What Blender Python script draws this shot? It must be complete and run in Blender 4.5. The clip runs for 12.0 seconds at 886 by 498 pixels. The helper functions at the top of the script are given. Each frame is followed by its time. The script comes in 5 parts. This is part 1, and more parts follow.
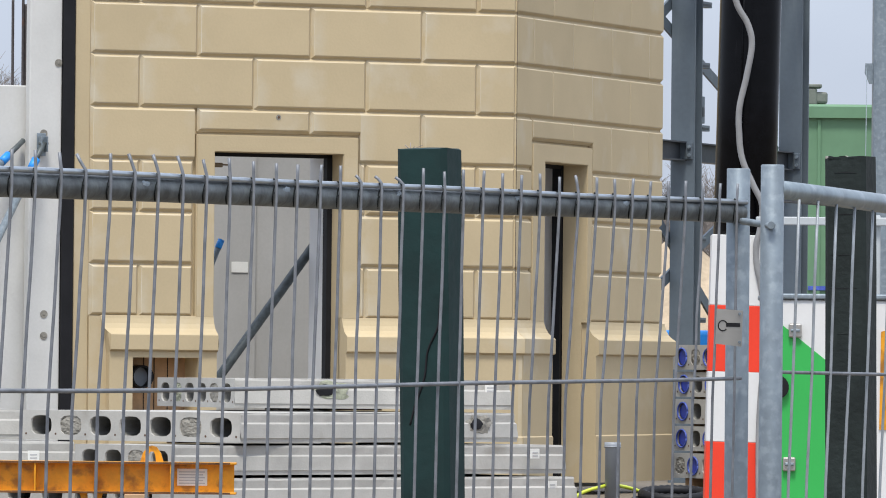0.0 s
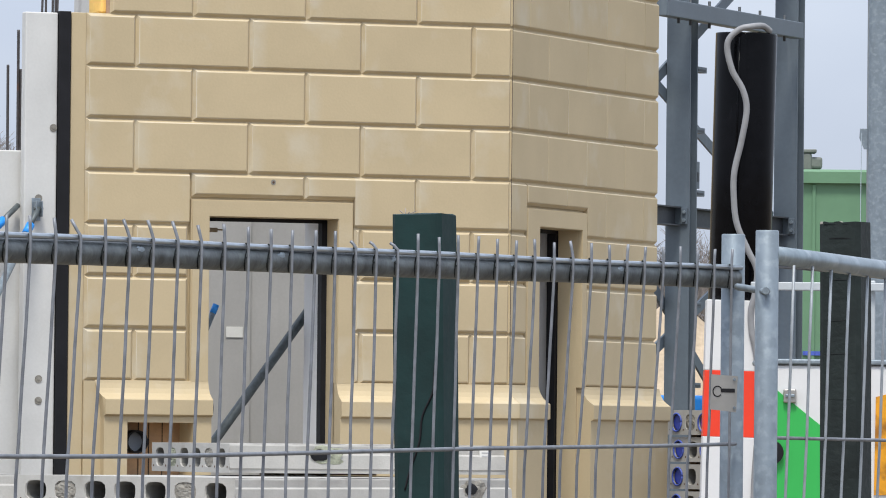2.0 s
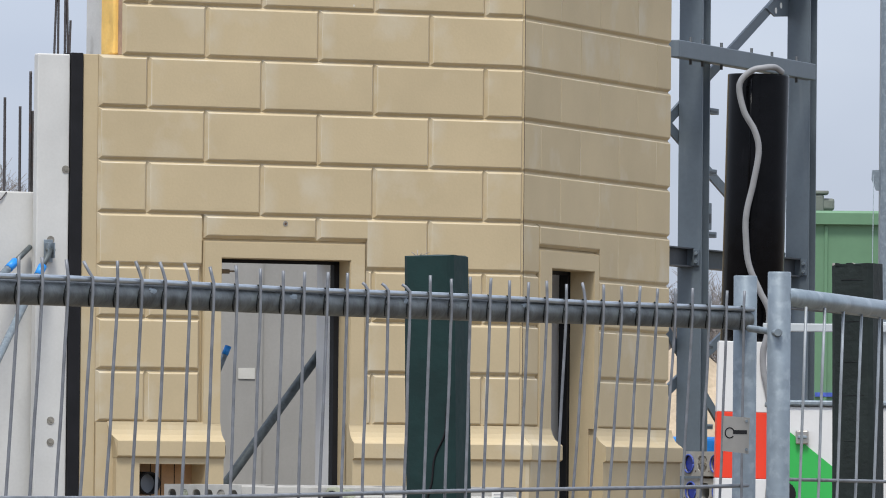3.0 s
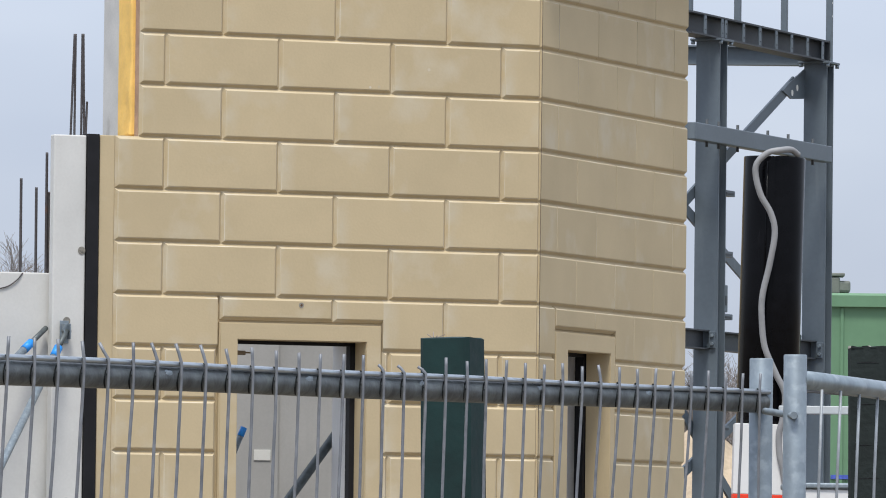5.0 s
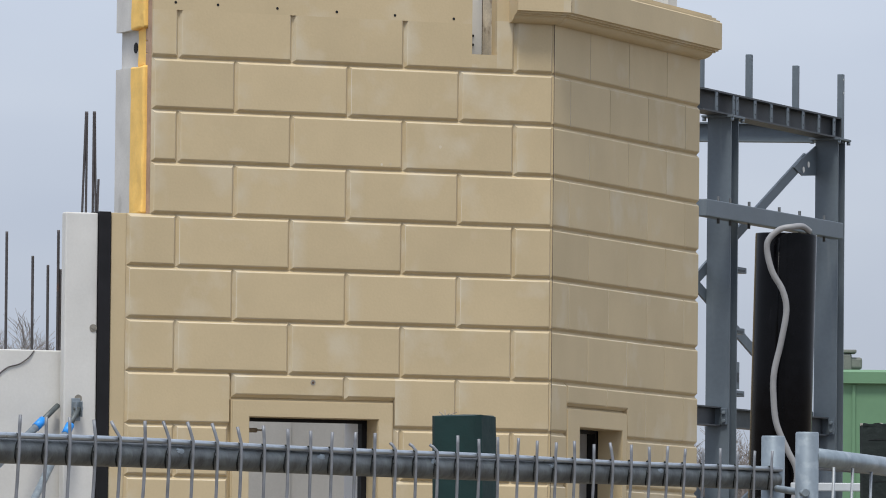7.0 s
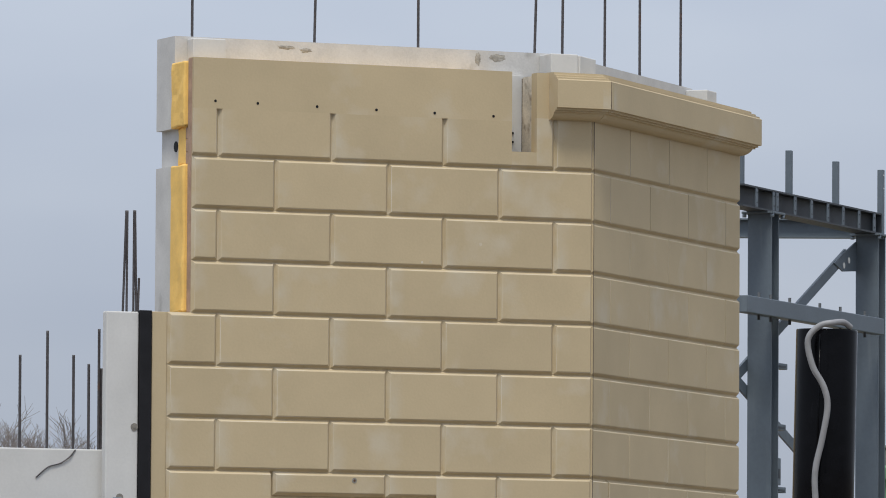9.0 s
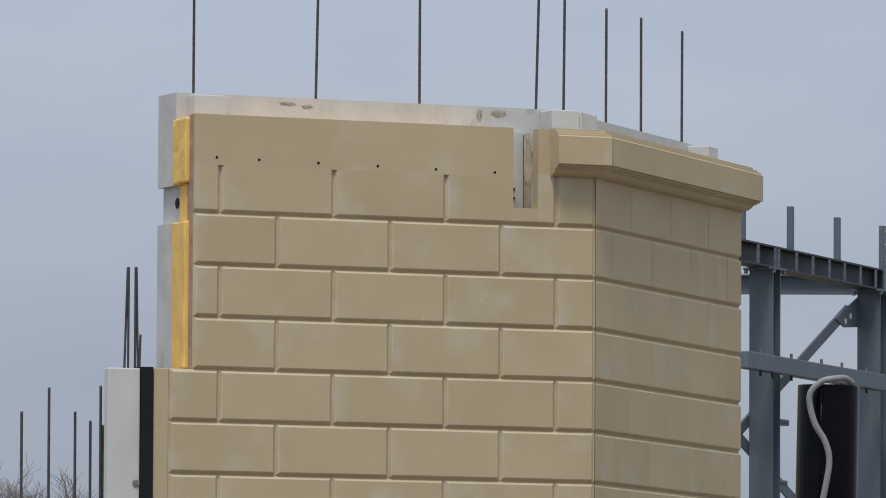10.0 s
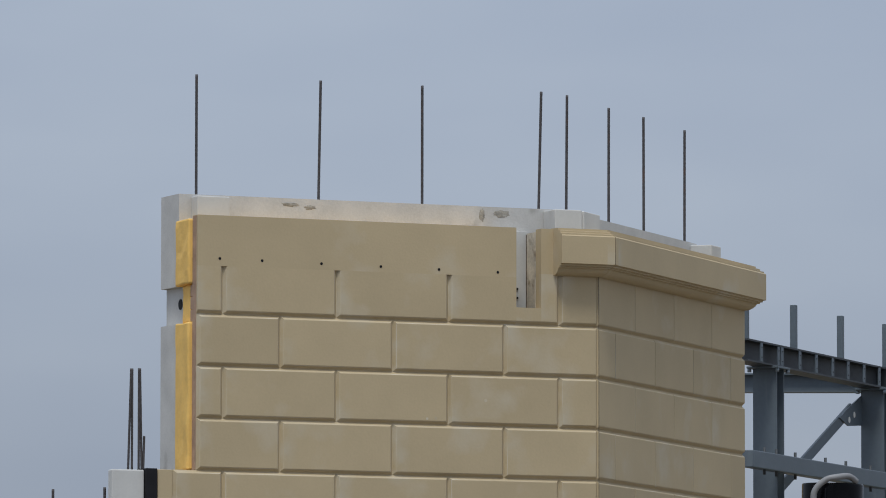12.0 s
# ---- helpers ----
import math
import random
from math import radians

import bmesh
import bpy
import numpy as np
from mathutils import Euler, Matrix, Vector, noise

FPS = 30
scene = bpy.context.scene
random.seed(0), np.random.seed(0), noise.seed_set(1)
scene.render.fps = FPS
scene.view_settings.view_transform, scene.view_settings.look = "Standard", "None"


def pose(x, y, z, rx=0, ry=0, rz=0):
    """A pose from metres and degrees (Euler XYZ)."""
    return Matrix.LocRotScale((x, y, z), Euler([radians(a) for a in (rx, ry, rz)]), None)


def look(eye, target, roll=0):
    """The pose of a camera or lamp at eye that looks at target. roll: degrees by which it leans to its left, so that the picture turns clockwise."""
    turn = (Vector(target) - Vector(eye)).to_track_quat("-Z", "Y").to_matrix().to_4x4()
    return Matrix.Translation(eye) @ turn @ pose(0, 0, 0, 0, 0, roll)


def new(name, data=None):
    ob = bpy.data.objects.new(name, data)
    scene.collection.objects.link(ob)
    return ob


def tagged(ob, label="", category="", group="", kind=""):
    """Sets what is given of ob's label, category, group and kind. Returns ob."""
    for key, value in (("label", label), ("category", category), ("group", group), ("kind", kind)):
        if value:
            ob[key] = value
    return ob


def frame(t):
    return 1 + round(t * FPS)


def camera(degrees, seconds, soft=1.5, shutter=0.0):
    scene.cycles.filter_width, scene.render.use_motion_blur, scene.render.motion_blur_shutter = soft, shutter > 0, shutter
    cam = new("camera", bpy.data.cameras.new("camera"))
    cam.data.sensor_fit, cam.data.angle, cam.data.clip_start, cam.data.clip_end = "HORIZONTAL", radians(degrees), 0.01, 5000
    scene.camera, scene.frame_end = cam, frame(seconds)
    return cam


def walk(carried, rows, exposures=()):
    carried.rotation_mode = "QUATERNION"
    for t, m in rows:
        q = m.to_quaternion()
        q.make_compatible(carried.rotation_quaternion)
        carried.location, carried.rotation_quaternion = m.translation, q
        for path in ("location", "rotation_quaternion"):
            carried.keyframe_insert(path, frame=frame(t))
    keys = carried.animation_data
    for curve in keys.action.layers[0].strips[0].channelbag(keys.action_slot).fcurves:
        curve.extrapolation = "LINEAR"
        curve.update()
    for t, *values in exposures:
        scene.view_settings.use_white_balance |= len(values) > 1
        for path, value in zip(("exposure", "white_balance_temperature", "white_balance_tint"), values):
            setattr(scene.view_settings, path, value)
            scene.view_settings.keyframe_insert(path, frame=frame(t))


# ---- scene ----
cam = camera(6.902, 12.0, 1.0)
EYE = 1.7
# seconds, yaw, pitch, roll, rise of the eye in metres
PATH = [
    (0.0, 0.5660, 0.8991, -0.5464, -0.0000),
    (0.5, 0.5406, 1.0023, -0.5560, -0.0006),
    (1.0, 0.5265, 1.1288, -0.5685, 0.0004),
    (1.5, 0.5146, 1.2617, -0.6416, -0.0000),
    (2.0, 0.5300, 1.4051, -0.5703, 0.0012),
    (2.5, 0.5735, 1.5539, -0.5994, 0.0016),
    (3.0, 0.6275, 1.7265, -0.5554, 0.0017),
    (5.0, 0.7589, 2.3614, -0.6605, 0.0028),
    (5.5, 0.7420, 2.5164, -0.6493, 0.0030),
    (6.0, 0.7588, 2.6663, -0.6768, 0.0039),
    (6.5, 0.8025, 2.8059, -0.6711, 0.0042),
    (7.0, 0.8556, 2.9601, -0.6003, 0.0044),
    (9.0, 1.1783, 3.7189, -0.3670, 0.0033),
    (9.5, 1.1837, 3.9498, -0.3432, 0.0022),
    (10.0, 1.1925, 4.1601, -0.3121, 0.0011),
    (10.5, 1.1957, 4.3668, -0.2406, 0.0001),
    (11.0, 1.1891, 4.5693, -0.1621, -0.0010),
    (11.5, 1.1980, 4.7715, -0.1165, -0.0021),
    (12.0, 1.2195, 4.9461, -0.0635, -0.0032),
]
walk(cam, [(t, pose(0, 0, EYE + rise, 0, 0, yaw) @ pose(0, 0, 0, pitch) @ pose(0, 0, 0, 0, roll) @ pose(0, 0, 0, 90))
           for t, yaw, pitch, roll, rise in PATH],
     exposures=[(0.0, 0.04, 6340, 9), (2.0, 0.05, 6340, 9), (3.0, -0.09, 6340, 9), (5.0, -0.06, 6340, 9), (6.0, -0.22, 6390, 9), (7.0, -0.24, 6420, 9), (9.0, -0.47, 6380, 9), (9.5, -0.57, 6350, 9), (10.0, -0.70, 6330, 9), (11.5, -0.78, 6200, 8), (12.0, -0.89, 6150, 7.5)])

# ---- world and sun ----
world = bpy.data.worlds.new("overcast")
scene.world = world
world.use_nodes = True
wn, wl = world.node_tree.nodes, world.node_tree.links
sky = wn.new("ShaderNodeTexSky")
sky.sky_type, sky.sun_disc = "NISHITA", False
sky.sun_elevation, sky.sun_rotation = radians(63.2), radians(186)
sky.dust_density, sky.air_density = 3.0, 1.0
tint = wn.new("ShaderNodeMix")
tint.data_type = "RGBA"
tint.inputs[0].default_value = 0.88
cloud = wn.new("ShaderNodeTexNoise")
cloud.inputs["Scale"].default_value = 13.0
cloud.inputs["Detail"].default_value = 3.0
coord = wn.new("ShaderNodeTexCoord")
stretch = wn.new("ShaderNodeMapping")
stretch.inputs["Scale"].default_value = (1, 1, 3)
ramp = wn.new("ShaderNodeValToRGB")
ramp.color_ramp.elements[0].position, ramp.color_ramp.elements[0].color = 0.3, (6.75, 7.5, 9.1, 1)
ramp.color_ramp.elements[1].position, ramp.color_ramp.elements[1].color = 0.75, (7.9, 8.6, 9.95, 1)
wl.new(coord.outputs["Generated"], stretch.inputs[0])
wl.new(stretch.outputs[0], cloud.inputs["Vector"])
wl.new(cloud.outputs["Fac"], ramp.inputs[0])
wl.new(sky.outputs[0], tint.inputs[6])
wl.new(ramp.outputs[0], tint.inputs[7])
wl.new(tint.outputs[2], wn["Background"].inputs[0])
# an overcast sky grows brighter from the horizon to the zenith
height = wn.new("ShaderNodeSeparateXYZ")
rise_up = wn.new("ShaderNodeMapRange")
rise_up.inputs["To Min"].default_value, rise_up.inputs["To Max"].default_value = 0.096, 0.096 * 1.6
wl.new(coord.outputs["Generated"], height.inputs[0])
wl.new(height.outputs["Z"], rise_up.inputs["Value"])
haze = wn.new("ShaderNodeMapRange")
haze.interpolation_type = "SMOOTHSTEP"
haze.inputs["From Min"].default_value, haze.inputs["From Max"].default_value = 0.0, 0.12
haze.inputs["To Min"].default_value, haze.inputs["To Max"].default_value = 0.80, 1.07
glow = wn.new("ShaderNodeMath")
glow.operation = "MULTIPLY"
wl.new(height.outputs["Z"], haze.inputs["Value"])
wl.new(rise_up.outputs[0], glow.inputs[0])
wl.new(haze.outputs[0], glow.inputs[1])
wl.new(glow.outputs[0], wn["Background"].inputs[1])

sun = new("sun", bpy.data.lights.new("sun", "SUN"))
sun.data.energy, sun.data.angle, sun.data.color = 3.4, radians(14), (1.0, 0.95, 0.86)
sun.matrix_world = look((-3, -28, 56), (0, 0, 0))


# ---- materials ----
def material(name, base, rough=0.8, metal=0.0, vary=0.12, scale=6.0, grain=60.0, bump=0.15, rand=0.0,
             stain=None, stain_at=0.62, stain_scale=2.0, streak=False, spec=0.5):
    """A procedural surface: base colour with a broad and a fine variation, shaped stains, relief."""
    m = bpy.data.materials.new(name)
    m.use_nodes = True
    n, l = m.node_tree.nodes, m.node_tree.links
    b = n["Principled BSDF"]
    b.inputs["Roughness"].default_value, b.inputs["Metallic"].default_value = rough, metal
    b.inputs["Specular IOR Level"].default_value = spec
    co = n.new("ShaderNodeTexCoord")
    obn = n.new("ShaderNodeObjectInfo")
    shift = n.new("ShaderNodeVectorMath")
    shift.operation = "MULTIPLY_ADD"
    shift.inputs[1].default_value = (1, 1, 1)
    spread = n.new("ShaderNodeVectorMath")
    spread.operation = "SCALE"
    spread.inputs["Scale"].default_value = 37.0 if rand else 3.0
    l.new(obn.outputs["Random"], spread.inputs[0])
    l.new(co.outputs["Object"], shift.inputs[0])
    l.new(spread.outputs[0], shift.inputs[2])

    def tex(s, detail=4.0, squash=None):
        t = n.new("ShaderNodeTexNoise")
        t.inputs["Scale"].default_value, t.inputs["Detail"].default_value = s, detail
        if squash:
            mp = n.new("ShaderNodeMapping")
            mp.inputs["Scale"].default_value = squash
            l.new(shift.outputs[0], mp.inputs[0])
            l.new(mp.outputs[0], t.inputs["Vector"])
        else:
            l.new(shift.outputs[0], t.inputs["Vector"])
        return t

    broad, fine = tex(scale), tex(grain, 6.0)
    add = n.new("ShaderNodeMath")
    add.operation = "MULTIPLY_ADD"
    add.inputs[1].default_value = 0.45
    l.new(fine.outputs["Fac"], add.inputs[0])
    l.new(broad.outputs["Fac"], add.inputs[2])
    span = n.new("ShaderNodeMapRange")
    span.inputs["From Min"].default_value, span.inputs["From Max"].default_value = 0.45, 1.0
    span.inputs["To Min"].default_value, span.inputs["To Max"].default_value = 1 - vary, 1 + vary
    l.new(add.outputs[0], span.inputs["Value"])
    last = span.outputs[0]
    if rand:
        rr = n.new("ShaderNodeMapRange")
        rr.inputs["To Min"].default_value, rr.inputs["To Max"].default_value = 1 - rand, 1 + rand
        l.new(obn.outputs["Random"], rr.inputs["Value"])
        mul = n.new("ShaderNodeMath")
        mul.operation = "MULTIPLY"
        l.new(last, mul.inputs[0])
        l.new(rr.outputs[0], mul.inputs[1])
        last = mul.outputs[0]
    col = n.new("ShaderNodeVectorMath")
    col.operation = "SCALE"
    col.inputs[0].default_value = base
    l.new(last, col.inputs["Scale"])
    out = col.outputs[0]
    if stain:
        st = tex(stain_scale, 5.0, (6, 6, 0.7) if streak else None)
        r = n.new("ShaderNodeMapRange")
        r.inputs["From Min"].default_value, r.inputs["From Max"].default_value = stain_at, stain_at + 0.16
        r.inputs["To Max"].default_value = 0.75
        l.new(st.outputs["Fac"], r.inputs["Value"])
        mx = n.new("ShaderNodeMix")
        mx.data_type = "RGBA"
        l.new(r.outputs[0], mx.inputs[0])
        l.new(out, mx.inputs[6])
        mx.inputs[7].default_value = (*stain, 1)
        out = mx.outputs[2]
    l.new(out, b.inputs["Base Color"])
    rv = n.new("ShaderNodeMapRange")
    rv.inputs["To Min"].default_value, rv.inputs["To Max"].default_value = max(0.02, rough - 0.12), min(1, rough + 0.12)
    l.new(fine.outputs["Fac"], rv.inputs["Value"])
    l.new(rv.outputs[0], b.inputs["Roughness"])
    if bump:
        bp = n.new("ShaderNodeBump")
        bp.inputs["Strength"].default_value, bp.inputs["Distance"].default_value = bump, 0.004
        l.new(fine.outputs["Fac"], bp.inputs["Height"])
        l.new(bp.outputs[0], b.inputs["Normal"])
    return m


STONE = material("sandstone_concrete", (0.495, 0.397, 0.246), 0.85, vary=0.07, scale=2.2, grain=70, bump=0.2, rand=0.035,
                 stain=(0.545, 0.475, 0.35), stain_at=0.57, stain_scale=2.6)


def efflorescence(m, reach, tone):
    """Pale lime bloom that has crept in patches from the upright joint at a block's edge."""
    n, l = m.node_tree.nodes, m.node_tree.links
    bs = n["Principled BSDF"]
    src = bs.inputs["Base Color"].links[0].from_socket
    co, sep, info = n.new("ShaderNodeTexCoord"), n.new("ShaderNodeSeparateXYZ"), n.new("ShaderNodeObjectInfo")
    l.new(co.outputs["Object"], sep.inputs[0])
    near, edge = n.new("ShaderNodeMapRange"), n.new("ShaderNodeMapRange")
    near.inputs["From Min"].default_value, near.inputs["From Max"].default_value = reach, 0.0
    edge.inputs["From Min"].default_value, edge.inputs["From Max"].default_value = -0.004, 0.002
    l.new(sep.outputs["X"], near.inputs["Value"])
    l.new(sep.outputs["X"], edge.inputs["Value"])
    sh = n.new("ShaderNodeVectorMath")
    sh.operation = "ADD"
    sc = n.new("ShaderNodeVectorMath")
    sc.operation = "SCALE"
    sc.inputs["Scale"].default_value = 51.0
    l.new(info.outputs["Random"], sc.inputs[0])
    l.new(co.outputs["Object"], sh.inputs[0])
    l.new(sc.outputs[0], sh.inputs[1])
    ns = n.new("ShaderNodeTexNoise")
    ns.inputs["Scale"].default_value, ns.inputs["Detail"].default_value = 5.5, 5.0
    l.new(sh.outputs[0], ns.inputs["Vector"])
    patch = n.new("ShaderNodeMapRange")
    patch.inputs["From Min"].default_value, patch.inputs["From Max"].default_value = 0.42, 0.66
    l.new(ns.outputs["Fac"], patch.inputs["Value"])
    a, c = n.new("ShaderNodeMath"), n.new("ShaderNodeMath")
    a.operation = c.operation = "MULTIPLY"
    l.new(near.outputs[0], a.inputs[0])
    l.new(patch.outputs[0], a.inputs[1])
    l.new(a.outputs[0], c.inputs[0])
    l.new(edge.outputs[0], c.inputs[1])
    mx = n.new("ShaderNodeMix")
    mx.data_type = "RGBA"
    l.new(c.outputs[0], mx.inputs[0])
    l.new(src, mx.inputs[6])
    mx.inputs[7].default_value = (*tone, 1)
    l.new(mx.outputs[2], bs.inputs["Base Color"])


CLEAN = STONE.copy()
CLEAN.name = "sandstone_concrete_without_bloom"
efflorescence(STONE, 0.12, (0.535, 0.475, 0.36))
EDGE = material("sandstone_concrete_worn_edge", (0.52, 0.435, 0.295), 0.85, vary=0.07, scale=2.2, grain=70, bump=0.2, rand=0.035,
                stain=(0.63, 0.585, 0.49), stain_at=0.47, stain_scale=3.5)
CONCRETE = material("pale_concrete", (0.58, 0.575, 0.555), 0.88, vary=0.08, scale=3, grain=60, bump=0.10,
                    stain=(0.36, 0.34, 0.31), stain_at=0.66, stain_scale=2.2)
WEATHERED = material("weathered_pale_concrete", (0.56, 0.55, 0.53), 0.9, vary=0.12, scale=5, grain=80, bump=0.3,
                     stain=(0.23, 0.21, 0.18), stain_at=0.63, stain_scale=4.5)
SMOOTH = material("smooth_pale_concrete", (0.42, 0.41, 0.395), 0.85, vary=0.10, scale=2, grain=60, bump=0.1,
                  stain=(0.40, 0.39, 0.375), stain_at=0.56, stain_scale=1.3, streak=True)
SLAB = material("slab_concrete", (0.39, 0.378, 0.352), 0.9, vary=0.12, scale=7, grain=90, bump=0.35, rand=0.05,
                stain=(0.27, 0.25, 0.215), stain_at=0.61, stain_scale=5.0)
PLUG = material("rough_mortar", (0.24, 0.225, 0.195), 0.95, vary=0.35, scale=18, grain=90, bump=0.8)
MOSS = material("mossy_mortar", (0.29, 0.30, 0.225), 0.95, vary=0.4, scale=20, grain=90, bump=0.8)
BLACK = material("black_rubber", (0.012, 0.012, 0.014), 0.55, vary=0.3, scale=8, bump=0.15, spec=0.25)
GASKET = material("black_gasket", (0.010, 0.010, 0.012), 0.65, vary=0.3, scale=9, bump=0.2, spec=0.25)
# the paler upright streaks paint reflected sheen into the black coat
SLEEVE = material("black_coated_steel", (0.003, 0.003, 0.004), 0.2, vary=0.35, scale=12, grain=18, bump=0.05,
                  stain=(0.010, 0.010, 0.012), stain_at=0.66, stain_scale=6, streak=True, spec=0.12)
FOAM = material("yellow_insulation", (0.86, 0.55, 0.155), 0.8, vary=0.12, scale=6, grain=50, bump=0.3,
                stain=(0.55, 0.34, 0.12), stain_at=0.66, stain_scale=5)
SEAM = material("dirty_open_joint", (0.075, 0.055, 0.035), 0.9, vary=0.6, scale=4, grain=30)
PACKER = material("pinkish_brown_brick", (0.40, 0.27, 0.19), 0.9, vary=0.2, scale=12, grain=70, bump=0.4)
STAINED = material("rust_stained_mortar", (0.55, 0.50, 0.41), 0.95, vary=0.3, scale=9, grain=60, bump=0.6,
                   stain=(0.12, 0.075, 0.04), stain_at=0.52, stain_scale=11)
WOOD = material("plywood", (0.43, 0.27, 0.15), 0.75, vary=0.2, scale=8, grain=60)
REBAR = material("rebar_steel", (0.075, 0.068, 0.070), 0.65, 0.4, vary=0.3, scale=30, bump=0.3,
                 stain=(0.13, 0.07, 0.05), stain_at=0.6, stain_scale=12)
STEEL = material("grey_painted_steel", (0.105, 0.13, 0.153), 0.5, vary=0.14, scale=2.5, grain=40, bump=0.08,
                 stain=(0.15, 0.175, 0.195), stain_at=0.64, stain_scale=1.6, streak=True)
# frame steel made darker, with the shade of the recessed bays in its colour
DARKSTEEL = material("beam_steel_darkened_for_shade", (0.036, 0.042, 0.049), 0.55, vary=0.2, scale=4, bump=0.08)
GALV = material("galvanised_steel", (0.215, 0.255, 0.29), 0.5, 0.4, vary=0.16, scale=28, grain=90, bump=0.12,
                stain=(0.30, 0.345, 0.38), stain_at=0.5, stain_scale=48)
OLDGALV = material("weathered_galvanised_steel", (0.10, 0.115, 0.118), 0.5, 0.35, vary=0.35, scale=26, grain=80, bump=0.2,
                   stain=(0.07, 0.09, 0.06), stain_at=0.6, stain_scale=18)
RUSTY = material("rusty_socket", (0.10, 0.055, 0.035), 0.9, vary=0.3, scale=20)
RUSTBOLT = material("rusty_bolt", (0.22, 0.17, 0.11), 0.7, 0.4, vary=0.3, scale=30)
SPLINTER = material("bare_weathered_wood", (0.30, 0.29, 0.26), 0.9, vary=0.2, scale=20)
RAILDARK = material("weathered_rail", (0.085, 0.096, 0.10), 0.45, 0.25, vary=0.6, scale=30, grain=80, bump=0.3,
                    stain=(0.15, 0.17, 0.165), stain_at=0.55, stain_scale=34)
RAILBRIGHT = material("bright_galvanised_rail", (0.27, 0.315, 0.345), 0.36, 0.65, vary=0.2, scale=24, grain=80, bump=0.15,
                      stain=(0.45, 0.49, 0.52), stain_at=0.56, stain_scale=25)
# near-black for the weld spots and for wire shadows painted on the rail
WELDSHADE = material("dark_weld_and_painted_shadow", (0.014, 0.016, 0.016), 0.9, vary=0.4, scale=40, bump=0.3, spec=0.1)
TOPWIRE = material("clean_galvanised_wire", (0.42, 0.46, 0.50), 0.32, 0.8, vary=0.12, scale=30, bump=0.05)
CLEANWIRE = material("newer_fence_wire", (0.31, 0.335, 0.36), 0.5, 0.3, vary=0.15, scale=30, bump=0.08)
WIRE = material("fence_wire", (0.195, 0.205, 0.225), 0.5, 0.3, vary=0.25, scale=30, bump=0.1)
POSTGREEN = material("dark_green_painted_wood", (0.007, 0.026, 0.0255), 0.7, vary=0.3, scale=9, grain=45, bump=0.35,
                     stain=(0.014, 0.032, 0.03), stain_at=0.66, stain_scale=14, streak=True, spec=0.3)
POSTDARK = material("blackish_green_painted_wood", (0.0125, 0.0185, 0.0175), 0.65, vary=0.4, scale=12, grain=55, bump=0.6,
                    stain=(0.028, 0.036, 0.034), stain_at=0.6, stain_scale=18, spec=0.3)
ORANGE = material("yellow_crane_paint", (0.70, 0.30, 0.006), 0.5, vary=0.2, scale=6, bump=0.15,
                  stain=(0.20, 0.075, 0.010), stain_at=0.51, stain_scale=13)
RUSTEDGE = material("rusty_worn_paint", (0.13, 0.055, 0.02), 0.85, vary=0.5, scale=14, bump=0.5,
                    stain=(0.50, 0.22, 0.01), stain_at=0.66, stain_scale=16)
LABEL = material("paper_label", (0.75, 0.74, 0.70), 0.7, vary=0.06)
INK = material("grey_print", (0.45, 0.45, 0.45), 0.8, vary=0.1)
WHITE = material("white_paint", (0.67, 0.665, 0.66), 0.5, vary=0.05, scale=3, bump=0.05)
PALEPAINT = material("pale_grey_paint", (0.44, 0.46, 0.47), 0.5, vary=0.08, scale=5, bump=0.05)
RED = material("red_paint", (0.80, 0.045, 0.014), 0.5, vary=0.07, scale=3, bump=0.05)
GREENPAINT = material("bright_green_paint", (0.035, 0.40, 0.075), 0.45, vary=0.05, scale=3, bump=0.05)
BOXGREEN = material("container_green", (0.12, 0.235, 0.135), 0.6, vary=0.1, scale=2, grain=20, bump=0.1,
                    stain=(0.13, 0.24, 0.15), stain_at=0.6, streak=True)
BLUE = material("blue_plastic", (0.01, 0.03, 0.33), 0.4, vary=0.15, scale=20, bump=0.1)
BLUERIM = material("scuffed_blue_plastic", (0.06, 0.10, 0.42), 0.5, vary=0.3, scale=30, bump=0.1)
LIGHTBLUE = material("light_blue_paint", (0.02, 0.25, 0.72), 0.45, vary=0.12, scale=10, bump=0.1)
CABLE = material("grey_hose", (0.24, 0.24, 0.245), 0.55, vary=0.14, scale=10, bump=0.15)
PVC = material("grey_plastic_pipe", (0.27, 0.29, 0.32), 0.5, vary=0.06, scale=5, bump=0.05)
HOSE = material("yellow_green_hose", (0.55, 0.62, 0.05), 0.45, vary=0.1)
SAND = material("sand", (0.42, 0.33, 0.23), 0.95, vary=0.3, scale=2.2, grain=30, bump=0.8)
EARTH = material("trodden_earth", (0.15, 0.122, 0.088), 0.95, vary=0.3, scale=0.8, grain=15, bump=0.8,
                 stain=(0.10, 0.12, 0.06), stain_at=0.6, stain_scale=0.3)
BARK = material("bare_branches", (0.24, 0.21, 0.19), 0.9, vary=0.25, scale=3)
STAINLESS = material("stainless_plate", (0.42, 0.40, 0.37), 0.35, 0.75, vary=0.12, scale=12, bump=0.1)
# slab concrete darkened to paint the shade inside the cores
DARKHOLE = material("core_concrete_with_painted_shade", (0.20, 0.195, 0.18), 0.95, vary=0.2, scale=8, bump=0.4)
ROOFGREY = material("grey_vent_paint", (0.16, 0.17, 0.15), 0.7, vary=0.3, scale=6)


